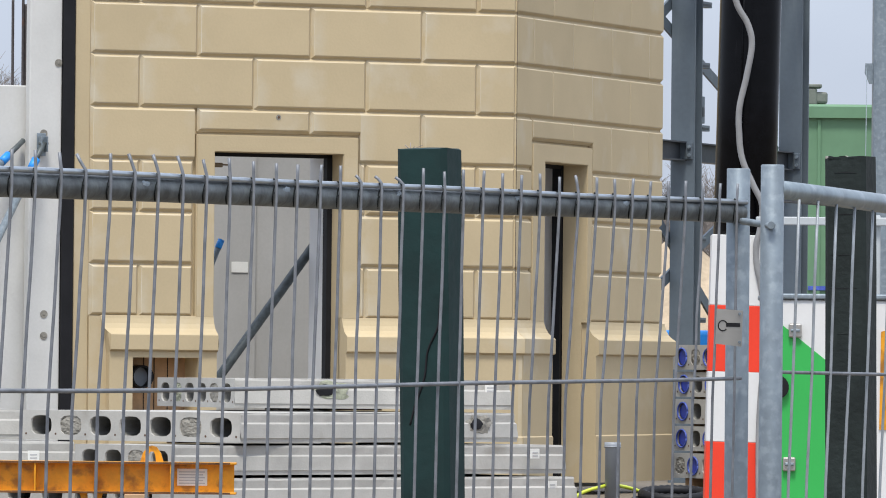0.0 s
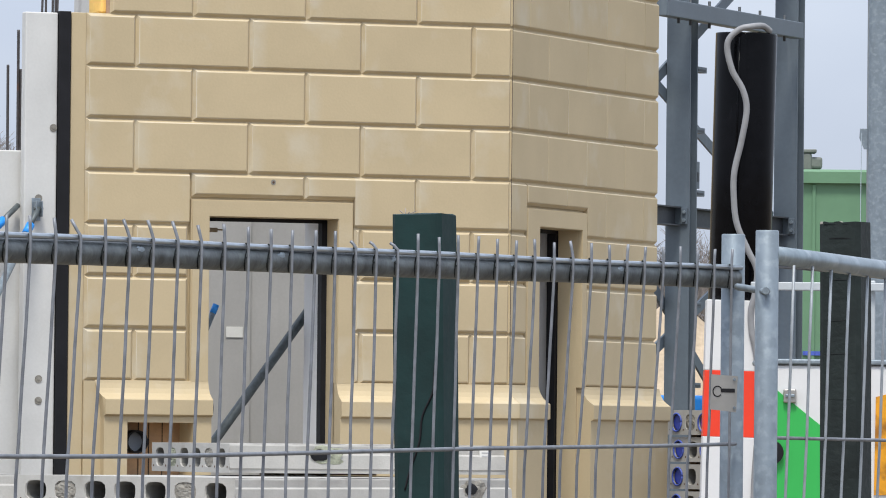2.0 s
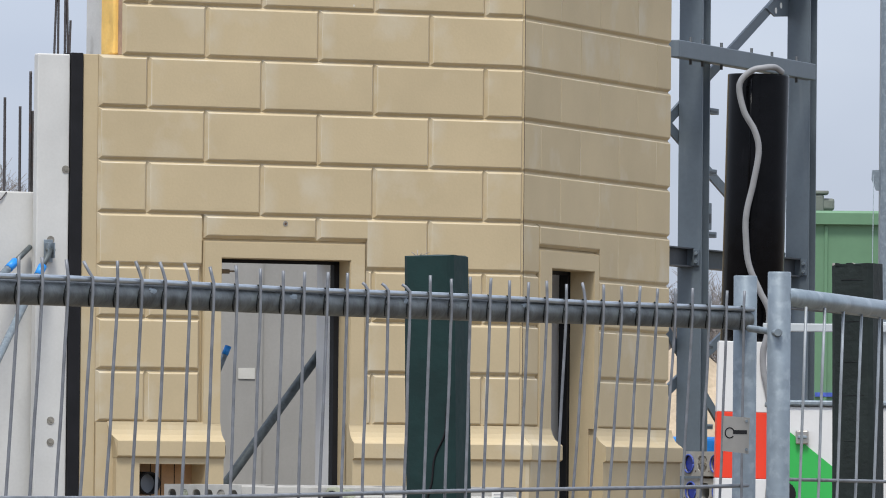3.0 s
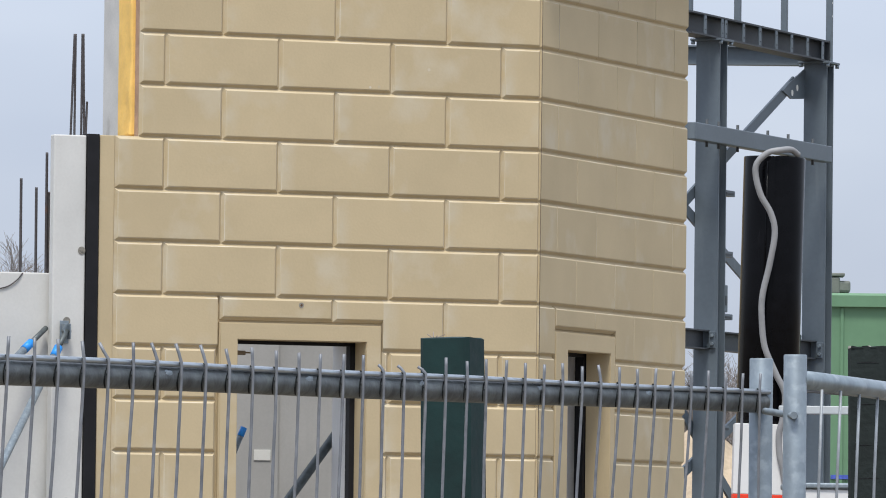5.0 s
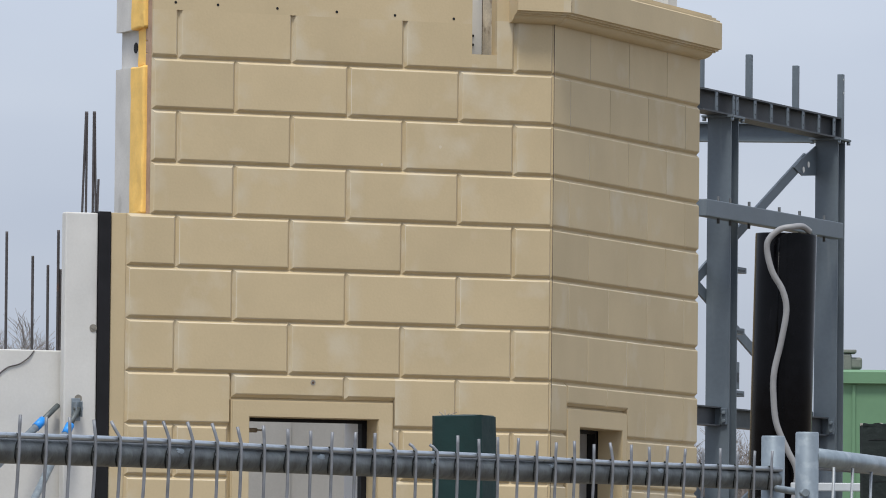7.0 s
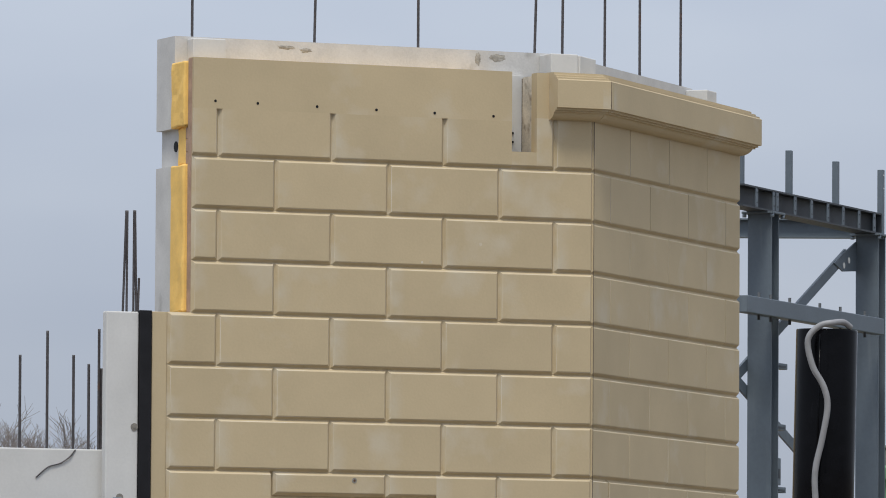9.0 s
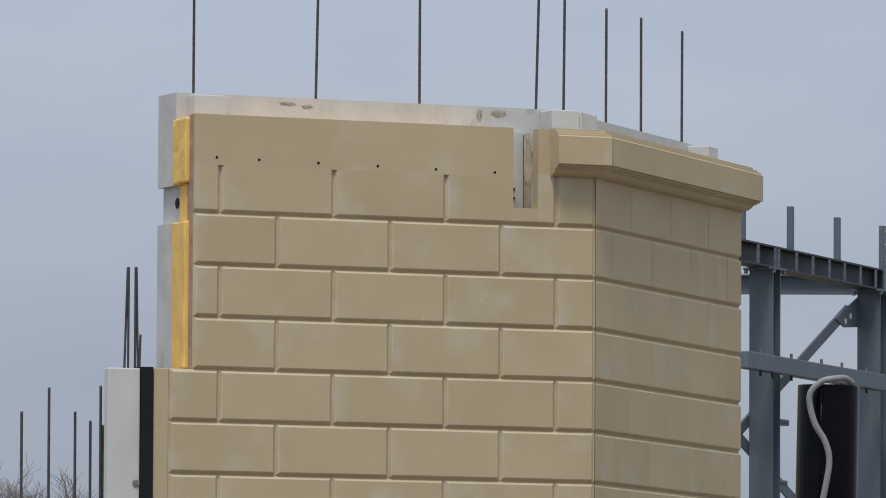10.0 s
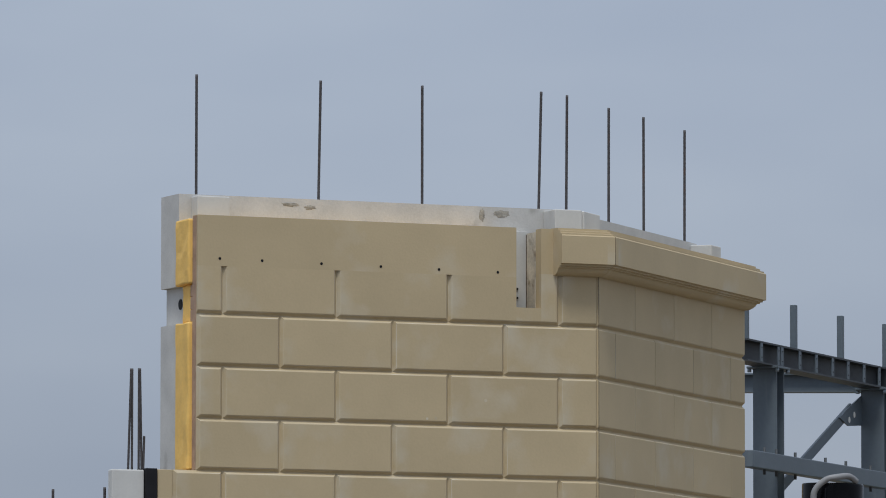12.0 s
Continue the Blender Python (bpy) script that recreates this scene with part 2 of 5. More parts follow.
# ---- mesh helpers ----
def box(bm, x0, x1, y0, y1, z0, z1):
    v = [bm.verts.new(p) for p in ((x0, y0, z0), (x1, y0, z0), (x1, y1, z0), (x0, y1, z0),
                                   (x0, y0, z1), (x1, y0, z1), (x1, y1, z1), (x0, y1, z1))]
    for f in ((3, 2, 1, 0), (4, 5, 6, 7), (0, 1, 5, 4), (1, 2, 6, 5), (2, 3, 7, 6), (3, 0, 4, 7)):
        bm.faces.new([v[i] for i in f])


def soft_box(bm, x0, x1, y0, y1, z0, z1, r=0.006, seg=2):
    tmp = bmesh.new()
    box(tmp, x0, x1, y0, y1, z0, z1)
    bmesh.ops.bevel(tmp, geom=list(tmp.edges), offset=r, segments=seg, affect="EDGES", profile=0.5)
    merge(bm, tmp)


def merge(bm, tmp, m=None):
    if m is not None:
        tmp.transform(m)
    me = bpy.data.meshes.new("tmp")
    tmp.to_mesh(me)
    tmp.free()
    bm.from_mesh(me)
    bpy.data.meshes.remove(me)


def tube(bm, pts, r, n=10, cap=True):
    """A round bar along the points; r may be one radius or one for each point."""
    pts = [Vector(p) for p in pts]
    rs = r if isinstance(r, (list, tuple)) else [r] * len(pts)
    rings, side = [], None
    for i, p in enumerate(pts):
        d = (pts[min(i + 1, len(pts) - 1)] - pts[max(i - 1, 0)]).normalized()
        if side is None:
            side = d.orthogonal().normalized()
        side = (side - d * side.dot(d)).normalized()
        up = d.cross(side)
        rings.append([bm.verts.new(p + (side * math.cos(a) + up * math.sin(a)) * rs[i])
                      for a in (2 * math.pi * k / n for k in range(n))])
    for a, b in zip(rings, rings[1:]):
        for k in range(n):
            f = bm.faces.new((a[k], a[(k + 1) % n], b[(k + 1) % n], b[k]))
            f.smooth = True
    if cap:
        bm.faces.new(rings[0][::-1])
        bm.faces.new(rings[-1])


def curve_points(pts, per=8):
    """Catmull-Rom points through pts."""
    pts = [Vector(p) for p in pts]
    ext = [pts[0] * 2 - pts[1]] + pts + [pts[-1] * 2 - pts[-2]]
    out = []
    for a, b, c, d in zip(ext, ext[1:], ext[2:], ext[3:]):
        for k in range(per):
            t = k / per
            out.append(0.5 * (2 * b + (c - a) * t + (2 * a - 5 * b + 4 * c - d) * t * t + (3 * b - a - 3 * c + d) * t ** 3))
    return out + [pts[-1]]


def prism(bm, outline, x0, x1):
    """An outline of (y, z) drawn out along x."""
    a = [bm.verts.new((x0, y, z)) for y, z in outline]
    b = [bm.verts.new((x1, y, z)) for y, z in outline]
    n = len(outline)
    for i in range(n):
        bm.faces.new((a[i], a[(i + 1) % n], b[(i + 1) % n], b[i]))
    bm.faces.new(a[::-1])
    bm.faces.new(b)


def plate(bm, outline, y0, y1):
    """An outline of (x, z) with thickness along y."""
    a = [bm.verts.new((x, y0, z)) for x, z in outline]
    b = [bm.verts.new((x, y1, z)) for x, z in outline]
    n = len(outline)
    for i in range(n):
        bm.faces.new((a[i], b[i], b[(i + 1) % n], a[(i + 1) % n]))
    bm.faces.new(a)
    bm.faces.new(b[::-1])


def mesh_of(name, bm, mat):
    bmesh.ops.recalc_face_normals(bm, faces=bm.faces)
    me = bpy.data.meshes.new(name)
    bm.to_mesh(me)
    bm.free()
    me.materials.append(mat)
    return me


def part(name, bm, mat, parent=None, label=""):
    ob = new(name, mesh_of(name, bm, mat))
    if parent is not None:
        ob.parent = parent
    if label:
        ob["label"] = label
    return ob


def piece(name, me, parent, m=None):
    ob = new(name, me)
    ob.parent = parent
    if m is not None:
        ob.matrix_local = m
    return ob


def thing(name, m, label, category, group="", kind=""):
    ob = new(name)
    ob.matrix_world = m
    ob.empty_display_size = 0.1
    return tagged(ob, label, category, group, kind)


# ---- the setting: ground, distance ----
bm = bmesh.new()
ys = [-3000, -60, 0, 13, 18, 26, 34, 40, 48, 56, 70, 110, 300, 4000]
zs = [0, 0, 0, 0, 0.05, 0.4, 0.78, 0.86, 0.86, 0.86, 0.86, 0.8, 0.8, 0.8]
xs = [-3000, -300, -60, -20, -8, -4, -2, 0, 2, 4, 8, 20, 60, 300, 3000]
grid = [[bm.verts.new((x, y, z + (0.02 * noise.noise((x * 0.7, y * 0.4, 0)) if abs(x) < 30 else 0))) for x in xs] for y, z in zip(ys, zs)]
for a, b in zip(grid, grid[1:]):
    for i in range(len(xs) - 1):
        bm.faces.new((a[i], a[i + 1], b[i + 1], b[i]))
tagged(part("ground", bm, EARTH), "brown trodden earth of the building site", "ground", kind="structure")

# ---- tower of facade panels: two faces of an octagon, corner at (0, CORNER) ----
CORNER, TURN, ROW, BRICK = 46.43, 25.352, 0.32396, 0.7656
TOPJOINT = 5.2185
LEFTFACE = pose(0, CORNER, 0, 0, 0, TURN)
RIGHTFACE = pose(0, CORNER, 0, 0, 0, TURN + 45)
BEV, GAP = 0.017, 0.003

block_meshes = {}


def block_mesh(w, t, bev, tight=False):
    """A block with sloped edges on the sides named in bev (left, right, bottom, top); front at y 0."""
    key = (round(w, 4), round(t, 4), bev, tight)
    if key not in block_meshes:
        b = bmesh.new()
        l, r, d, u = [BEV if s else 0.0 for s in bev]
        gl, gr, gd, gu = [GAP if s else 0.0 for s in bev]
        if tight:
            l, r, gl, gr = l * 0.28, r * 0.28, gl * 0.3, gr * 0.3
        rings = []
        for y, f in ((0.034, -0.17), (0.0215, -0.17), (0.0205, 0), (0.0045, 0.82), (0.0012, 1.0), (0.0, 1.2)):
            rings.append([b.verts.new(p) for p in ((gl + l * f, y, gd + d * f), (w - gr - r * f, y, gd + d * f),
                                                   (w - gr - r * f, y, t - gu - u * f), (gl + l * f, y, t - gu - u * f))])
        for p, q in zip(rings, rings[1:]):
            for i in range(4):
                b.faces.new((p[i], p[(i + 1) % 4], q[(i + 1) % 4], q[i]))
        b.faces.new(rings[-1])
        for i, f in enumerate(b.faces):
            f.material_index = 1 if 12 <= i < 16 else 0
        me = mesh_of("brick", b, CLEAN if tight else STONE)
        me.materials.append(EDGE)
        block_meshes[key] = me
    return block_meshes[key]


def lay(parent, x0, x1, z0, z1, bev=(1, 1, 1, 1)):
    if x1 - x0 > 0.03 and z1 - z0 > 0.03:
        piece("brick", block_mesh(x1 - x0, z1 - z0, bev, parent is side), parent, Matrix.Translation((x0, 0, z0)))


def course(parent, k, cuts, holes):
    """Lays row k between the joints in cuts, round a hole (x0, x1, top)."""
    z0, z1 = TOPJOINT - k * ROW, TOPJOINT - (k - 1) * ROW
    for x0, x1 in zip(cuts, cuts[1:]):
        h0, h1, top = holes
        if z0 >= top or x1 <= h0 or x0 >= h1:
            lay(parent, x0, x1, z0, z1)
            continue
        over = z1 - top > 0.03
        if x0 < h0:
            lay(parent, x0, h0, z0, z1, (1, 0 if over and x1 > h0 + 0.02 else 1, 1, 1))
        if x1 > h1:
            lay(parent, h1, x1, z0, z1, (0 if over and x0 < h1 - 0.02 else 1, 1, 1, 1))
        if over:
            lay(parent, max(x0, h0), min(x1, h1), top + 0.004, z1, (1 if x0 >= h0 else 0, 1 if x1 <= h1 else 0, 1, 1))


PROFILE = [(0.0, 1.985), (-0.004, 1.965), (-0.014, 1.935), (-0.032, 1.905), (-0.055, 1.885), (-0.075, 1.872), (-0.082, 1.865),
           (-0.082, 1.775), (-0.074, 1.768), (-0.062, 1.764)]


def plinth_band(b, x0, x1, left_return=False):
    prism(b, PROFILE + [(0.06, 1.764), (0.06, 1.985)], x0, x1)


tower = thing("facade_tower", pose(0, CORNER, 0), "unfinished corner tower of sand-coloured precast stone-look facade panels", "building")
LF = pose(0, 0, 0, 0, 0, TURN)
RF = pose(0, 0, 0, 0, 0, TURN + 45)

# left face: upper panel, lower panel
upper = new("upper_facade_panel")
upper.parent, upper.matrix_local = tower, LF
lower = new("lower_facade_panel")
lower.parent, lower.matrix_local = tower, LF
side = new("side_facade_panel")
side.parent, side.matrix_local = tower, RF
UL, LL, SR = -2.745, -2.90, 2.914
LDOOR = (-2.206, -1.081, 3.124)
RDOOR = (0.297, 1.487, 3.128)


def joints(lo, hi, first, sign):
    c, x = [], first
    while x < max(abs(lo), abs(hi)) - 0.02:
        c.append(sign * x)
        x += BRICK
    return sorted([lo, hi] + c)


for k in range(0, 11):
    par, pre = (upper, UL) if k < 4 else (lower, LL)
    lcuts = joints(pre, 0.0, (0.273, 0.654)[k % 2], -1)
    rcuts = joints(0.0, SR, (0.694, 0.319)[k % 2], 1)
    if k > 0:
        course(par, k, lcuts, LDOOR if k > 6 else (9, 9.1, 0))
        course(side, k, rcuts, RDOOR if k > 6 else (9, 9.1, 0))
    else:
        # top course: short upright joints under a plain band; under the cornice a full course
        for x0, x1 in zip(lcuts, lcuts[1:]):
            if x1 <= -0.27 + 0.01:
                if x1 < -0.3:
                    lay(upper, x0, x1, TOPJOINT, 5.515, (0 if x0 == pre else 1, 1, 1, 0))
                else:
                    lay(upper, x0, -0.575, TOPJOINT, 5.515, (1, 0, 1, 0))
                    lay(upper, -0.575, -0.402, TOPJOINT, 5.325, (0, 0, 1, 0))
                    lay(upper, -0.402, x1, TOPJOINT, 5.542, (0, 1, 1, 0))
        lay(upper, -0.273, 0.0, TOPJOINT, TOPJOINT + ROW + 0.02, (1, 1, 1, 0))
        for x0, x1 in zip(rcuts, rcuts[1:]):
            lay(side, x0, x1, TOPJOINT, TOPJOINT + ROW + 0.02, (1, 1, 1, 0))

# plain band above, with the notch for a beam, and the wall bodies behind the courses
b = bmesh.new()
box(b, UL, -0.575, 0.0, 0.034, 5.515, 5.83)
box(b, -0.402, 0.0, 0.0, 0.034, 5.542, 5.83)
part("band", b, STONE, upper)
for b_ in ((UL, -0.575, 0.0341, 0.083, 4.246, 5.83),
           (-0.402, -0.0, 0.0341, 0.083, 4.246, 5.83),
           (-0.575, -0.402, 0.0341, 0.083, 4.246, 5.325)):
    b = bmesh.new()
    box(b, *b_)
    part("backing", b, STONE, upper)
for i, u in enumerate((2.598, 2.314, 1.913, 1.509, 1.11, 0.704)):
    b = bmesh.new()
    tube(b, [(-u, -0.0015, 5.562 - 0.004 * i), (-u, 0.01, 5.562 - 0.004 * i)], 0.009, 10)
    part("anchor_hole", b, GASKET, upper)

b = bmesh.new()
tube(b, [(-1.642, -0.002, 3.228), (-1.642, 0.02, 3.228)], 0.017, 14)
hole = part("anchor_socket", b, PLUG, lower)
b = bmesh.new()
tube(b, [(-1.642, -0.004, 3.228), (-1.642, 0.01, 3.228)], 0.008, 10)
part("socket_core", b, RUSTY, hole)
for u, z, r in ((0.788, 4.73, 0.011), (1.13, 4.61, 0.010), (1.19, 4.605, 0.008)):
    b = bmesh.new()
    tube(b, [(-u, -0.0008, z), (-u, 0.004, z)], r, 9)
    part("chip", b, EDGE, upper)
DO0, DO1, DOT = -2.068, -1.196, 3.006          # door opening in the left face
for b_ in ((-3.0, -2.63, 0.0341, 0.17, 0.94, 4.245),
           (-2.19, DO0, 0.0341, 0.17, 0.94, 4.245),
           (-2.63, -2.19, 0.0341, 0.17, 0.94, 1.40),
           (-2.63, -2.19, 0.0341, 0.17, 1.725, 4.245),
           (DO1, 0.0, 0.0341, 0.17, 0.94, 4.245),
           (DO0, DO1, 0.0341, 0.17, DOT, 4.245)):
    b = bmesh.new()
    box(b, *b_)
    part("backing", b, STONE, lower)
b = bmesh.new()
soft_box(b, -3.0, LL - 0.002, 0.015, 0.033, 0.94, 4.245, 0.004)
part("edge_strip", b, STONE, lower)


def surround(parent, o0, o1, i0, i1, top, itop, bottom):
    b = bmesh.new()
    outline = [(o0, bottom), (i0, bottom), (i0, itop), (i1, itop), (i1, bottom), (o1, bottom), (o1, top), (o0, top)]
    e = 0.008
    plate(b, outline, 0.004, 0.0339)
    part("door_surround", b, STONE, parent)
    b = bmesh.new()
    plate(b, [(o0 + e, bottom), (i0 - 0.004, bottom), (i0 - 0.004, itop + 0.004), (i1 + 0.004, itop + 0.004), (i1 + 0.004, bottom),
              (o1 - e, bottom), (o1 - e, top - e), (o0 + e, top - e)], -0.002, 0.0039)
    part("surround_face", b, STONE, parent)


surround(lower, LDOOR[0] + 0.014, LDOOR[1] - 0.012, DO0, DO1, 3.112, DOT, 1.98)
RO0, RO1, ROT = 0.55, 1.378, 3.0
surround(side, RDOOR[0] + 0.014, RDOOR[1] - 0.012, RO0, RO1, 3.115, ROT, 1.98)

for b_ in ((0.0, RO0, 0.0341, 0.165, 0.94, 5.83),
           (RO1, SR, 0.0341, 0.165, 0.94, 5.83),
           (RO0, RO1, 0.0341, 0.165, ROT, 5.83),
           (0.0, SR, 0.0, 0.034, TOPJOINT + ROW + 0.02, 5.83)):
    b = bmesh.new()
    box(b, *b_)
    part("backing", b, STONE, side)

# plinths with their curved moulding
b = bmesh.new()
band = PROFILE + [(0.06, 1.764), (0.06, 1.985)]
one = [b.verts.new((-2.785 - 0.04 * max(0.0, min(1.0, (y + 0.082) / 0.082)) * (1 if z > 1.80 else 0.1), y, z)) for y, z in band]
two = [b.verts.new((DO0, y, z)) for y, z in band]
for i in range(len(band)):
    b.faces.new((one[i], one[(i + 1) % len(band)], two[(i + 1) % len(band)], two[i]))
b.faces.new(one[::-1])
b.faces.new(two)
part("plinth_moulding", b, STONE, lower)
for x0, x1, z0, z1 in ((-2.785, -2.63, 0.94, 1.7635), (-2.19, DO0, 0.94, 1.7635), (-2.6298, -2.1902, 0.94, 1.40), (-2.6298, -2.1902, 1.725, 1.7635)):
    b = bmesh.new()
    box(b, x0, x1, -0.058, 0.0339, z0, z1)
    part("plinth_block", b, STONE, lower)
b = bmesh.new()
box(b, LL, -2.785, 0.0, 0.034, 0.94, 1.979)
part("plinth_side", b, STONE, lower)
T = math.tan(radians(22.5))
for par, sgn, x1 in ((lower, -1, DO1), (side, 1, RO0)):
    b = bmesh.new()
    outline = PROFILE + [(-0.062, 1.25), (-0.07, 1.242), (-0.07, 0.94), (0.06, 0.94), (0.06, 1.985)]
    n = len(outline)
    near = [b.verts.new((sgn * (0.001 + min(y, 0) * T), y, z)) for y, z in outline]
    far = [b.verts.new((x1, y, z)) for y, z in outline]
    for i in range(n):
        b.faces.new((near[i], near[(i + 1) % n], far[(i + 1) % n], far[i]))
    b.faces.new(near)
    b.faces.new(far[::-1])
    part("plinth", b, STONE, par)
b = bmesh.new()
prism(b, PROFILE + [(-0.062, 1.25), (-0.07, 1.242), (-0.07, 0.94), (0.06, 0.94), (0.06, 1.985)], 1.40, SR + 0.07)
part("plinth", b, STONE, side)

# niche in the plinth: plywood lining and a round duct
b = bmesh.new()
box(b, -2.63, -2.19, 0.16, 0.169, 1.40, 1.725)
niche = part("niche_lining", b, WOOD, lower, "plywood lining of a service niche")
for x in (-2.47, -2.40, -2.31):
    b = bmesh.new()
    box(b, x, x + 0.004, 0.155, 0.1599, 1.40, 1.725)
    part("board_joint", b, GASKET, niche)
b = bmesh.new()
prof = [(0.062, 0.04), (0.072, 0.04), (0.072, 0.17), (0.062, 0.17)]
rings = [[b.verts.new((-2.52 + r * math.cos(a), y, 1.605 + r * math.sin(a))) for a in (2 * math.pi * i / 20 for i in range(20))] for r, y in prof]
for i in range(4):
    for j in range(20):
        b.faces.new((rings[i][j], rings[i][(j + 1) % 20], rings[(i + 1) % 4][(j + 1) % 20], rings[(i + 1) % 4][j])).smooth = True
part("duct", b, BLACK, lower, "black round duct end")
b = bmesh.new()
tube(b, [(-2.52, 0.12, 1.605), (-2.52, 0.15, 1.605)], 0.0615, 20)
part("duct_cap", b, PVC, lower)

# gaskets round the openings
for par, x0, x1, t in ((lower, DO0, DO1, DOT), (side, RO0, RO1, ROT)):
    b = bmesh.new()
    box(b, x0 - 0.02, x0 + 0.012, 0.171, 0.23, 0.94, t)
    box(b, x1 - 0.035, x1 + 0.03, 0.171, 0.23, 0.94, t)
    box(b, x0 - 0.02, x1 + 0.03, 0.171, 0.23, t - 0.022, t + 0.03)
    part("gasket", b, GASKET, par, "black rubber gasket round the opening")

# cornice over the corner
COR = [(0.0, 5.534), (-0.022, 5.536), (-0.040, 5.542), (-0.058, 5.553), (-0.071, 5.566), (-0.078, 5.579), (-0.096, 5.581), (-0.096, 5.590),
       (-0.113, 5.592), (-0.113, 5.602), (-0.133, 5.606), (-0.133, 5.780), (-0.127, 5.786), (-0.120, 5.787), (-0.120, 5.798), (-0.098, 5.802), (-0.098, 5.814),
       (-0.072, 5.818), (-0.072, 5.832), (0.033, 5.836)]
for par, sgn, x1 in ((upper, -1, -0.319), (side, 1, 2.886)):
    b = bmesh.new()
    n = len(COR)
    near = [b.verts.new((sgn * (0.0015 + y * T), y, z)) for y, z in COR]
    far = [b.verts.new((x1 - (y * 0.62 if sgn > 0 else 0.0), y, z)) for y, z in COR]
    for i in range(n):
        b.faces.new((near[i], near[(i + 1) % n], far[(i + 1) % n], far[i]))
    b.faces.new(near)
    b.faces.new(far[::-1])
    part("cornice", b, STONE, par)

b = bmesh.new()
tube(b, [(0.133 * T, -0.1335, 5.607), (0.133 * T, -0.1335, 5.78)], 0.0017, 6)
part("mitre_joint", b, SEAM, upper)
b = bmesh.new()
tube(b, [(0.0, 0.0, 0.94), (0.0, 0.0, 3.2), (0.0, 0.0, 5.545)], 0.0019, 6)
part("corner_joint", b, SEAM, lower, "dark open joint at the corner")

b = bmesh.new()
tube(b, curve_points([(DO0 + 0.075, 0.15, 1.86), (DO0 + 0.092, 0.15, 1.85), (DO0 + 0.096, 0.15, 1.80), (DO0 + 0.086, 0.15, 1.765), (DO0 + 0.07, 0.15, 1.76), (DO0 + 0.066, 0.15, 1.72)], 5), 0.006, 6)
part("door_catch", b, OLDGALV, lower, "small steel catch at the opening")
b = bmesh.new()
soft_box(b, DO0 + 0.05, DO0 + 0.135, 0.19, 0.215, 2.915, 2.943, 0.004, 2)
soft_box(b, DO0 + 0.136, DO0 + 0.175, 0.196, 0.209, 2.926, 2.936, 0.003, 1)
part("fixing_bolt", b, RUSTBOLT, lower)

# insulation and concrete leaf behind the panels
def foam_board(z0, z1, x0, y0, y1, seed):
    """A board of cut foam whose free end is a little torn and whose corners are worn."""
    fb = bmesh.new()
    soft_box(fb, x0, -0.65, y0, y1, z0, z1, 0.012)
    bmesh.ops.subdivide_edges(fb, edges=[e for e in fb.edges if e.calc_length() > 0.08 and abs(e.verts[0].co.x - e.verts[1].co.x) < 0.05], cuts=9, use_grid_fill=True)
    for v in fb.verts:
        if v.co.x < x0 + 0.05:
            o = Vector((seed, 0, 0)) + v.co * 14
            v.co.x += 0.006 * noise.noise(o)
            v.co.z += 0.012 * noise.noise(o * 0.8) * (1 if min(v.co.z - z0, z1 - v.co.z) < 0.03 and v.co.z < 5.7 else 0)
    part("insulation_board", fb, FOAM, upper, "yellow foam insulation board at the open panel end")


b = bmesh.new()
soft_box(b, UL - 0.0025, UL - 0.0002, 0.022, 0.083, 4.25, 5.825, 0.0008, 1)
part("raw_edge", b, PACKER, upper, "raw pinkish edge of the panel")
foam_board(5.405, 5.812, UL - 0.030, 0.0835, 0.3015, 1.0)
foam_board(4.25, 5.168, UL - 0.030, 0.0835, 0.3015, 5.0)
foam_board(5.16, 5.41, UL + 0.004, 0.128, 0.265, 9.0)
for z0, z1 in ((5.172, 5.245), (5.248, 5.325), (5.328, 5.40)):
    b = bmesh.new()
    soft_box(b, UL + 0.002, -0.65, 0.0835, 0.127, z0, z1, 0.003, 1)
    part("packing_brick", b, PACKER, upper, "pinkish brown packing brick")
leaf = new("concrete_leaf")
leaf.parent, leaf.matrix_local = tower, LF
b = bmesh.new()
box(b, UL - 0.004, DO0 - 0.03, 0.302, 0.56, 0.9, 4.25)
box(b, DO1 + 0.03, -0.13, 0.302, 0.56, 0.9, 4.25)
box(b, DO0 - 0.03, DO1 + 0.03, 0.302, 0.56, 3.03, 4.25)
box(b, UL - 0.004, -0.13, 0.302, 0.60, 4.2501, 5.172)
box(b, UL + 0.035, -0.13, 0.302, 0.60, 5.1721, 5.405)
box(b, UL - 0.004, -0.13, 0.302, 0.60, 5.4051, 5.985)
part("wall", b, WEATHERED, leaf, "pale grey concrete inner wall")
b = bmesh.new()
soft_box(b, DO1 + 0.018, DO1 + 0.0295, 0.235, 0.56, 0.9, 3.02, 0.002, 1)
part("jamb", b, WHITE, leaf)
b = bmesh.new()
soft_box(b, -2.668, -2.448, 0.20, 0.3015, 5.813, 5.968, 0.006)
part("raised_pad", b, CONCRETE, leaf)
b = bmesh.new()
soft_box(b, -0.25, -0.06, 0.12, 0.3015, 5.80, 5.97, 0.006)
part("raised_pad", b, CONCRETE, leaf)
b = bmesh.new()
tube(b, [(UL + 0.032, 0.365, 5.298), (UL + 0.05, 0.365, 5.298)], 0.034, 18)
part("lifting_hole", b, GASKET, leaf)
leaf2 = new("concrete_leaf")
leaf2.parent, leaf2.matrix_local = tower, RF
b = bmesh.new()
box(b, 0.13, 0.2, 0.302, 0.56, 0.9, 3.03)
box(b, RO1 + 0.03, 2.8, 0.302, 0.56, 0.9, 3.03)
box(b, 0.13, 2.8, 0.302, 0.56, 3.0301, 5.985)
part("wall", b, WEATHERED, leaf2)
b = bmesh.new()
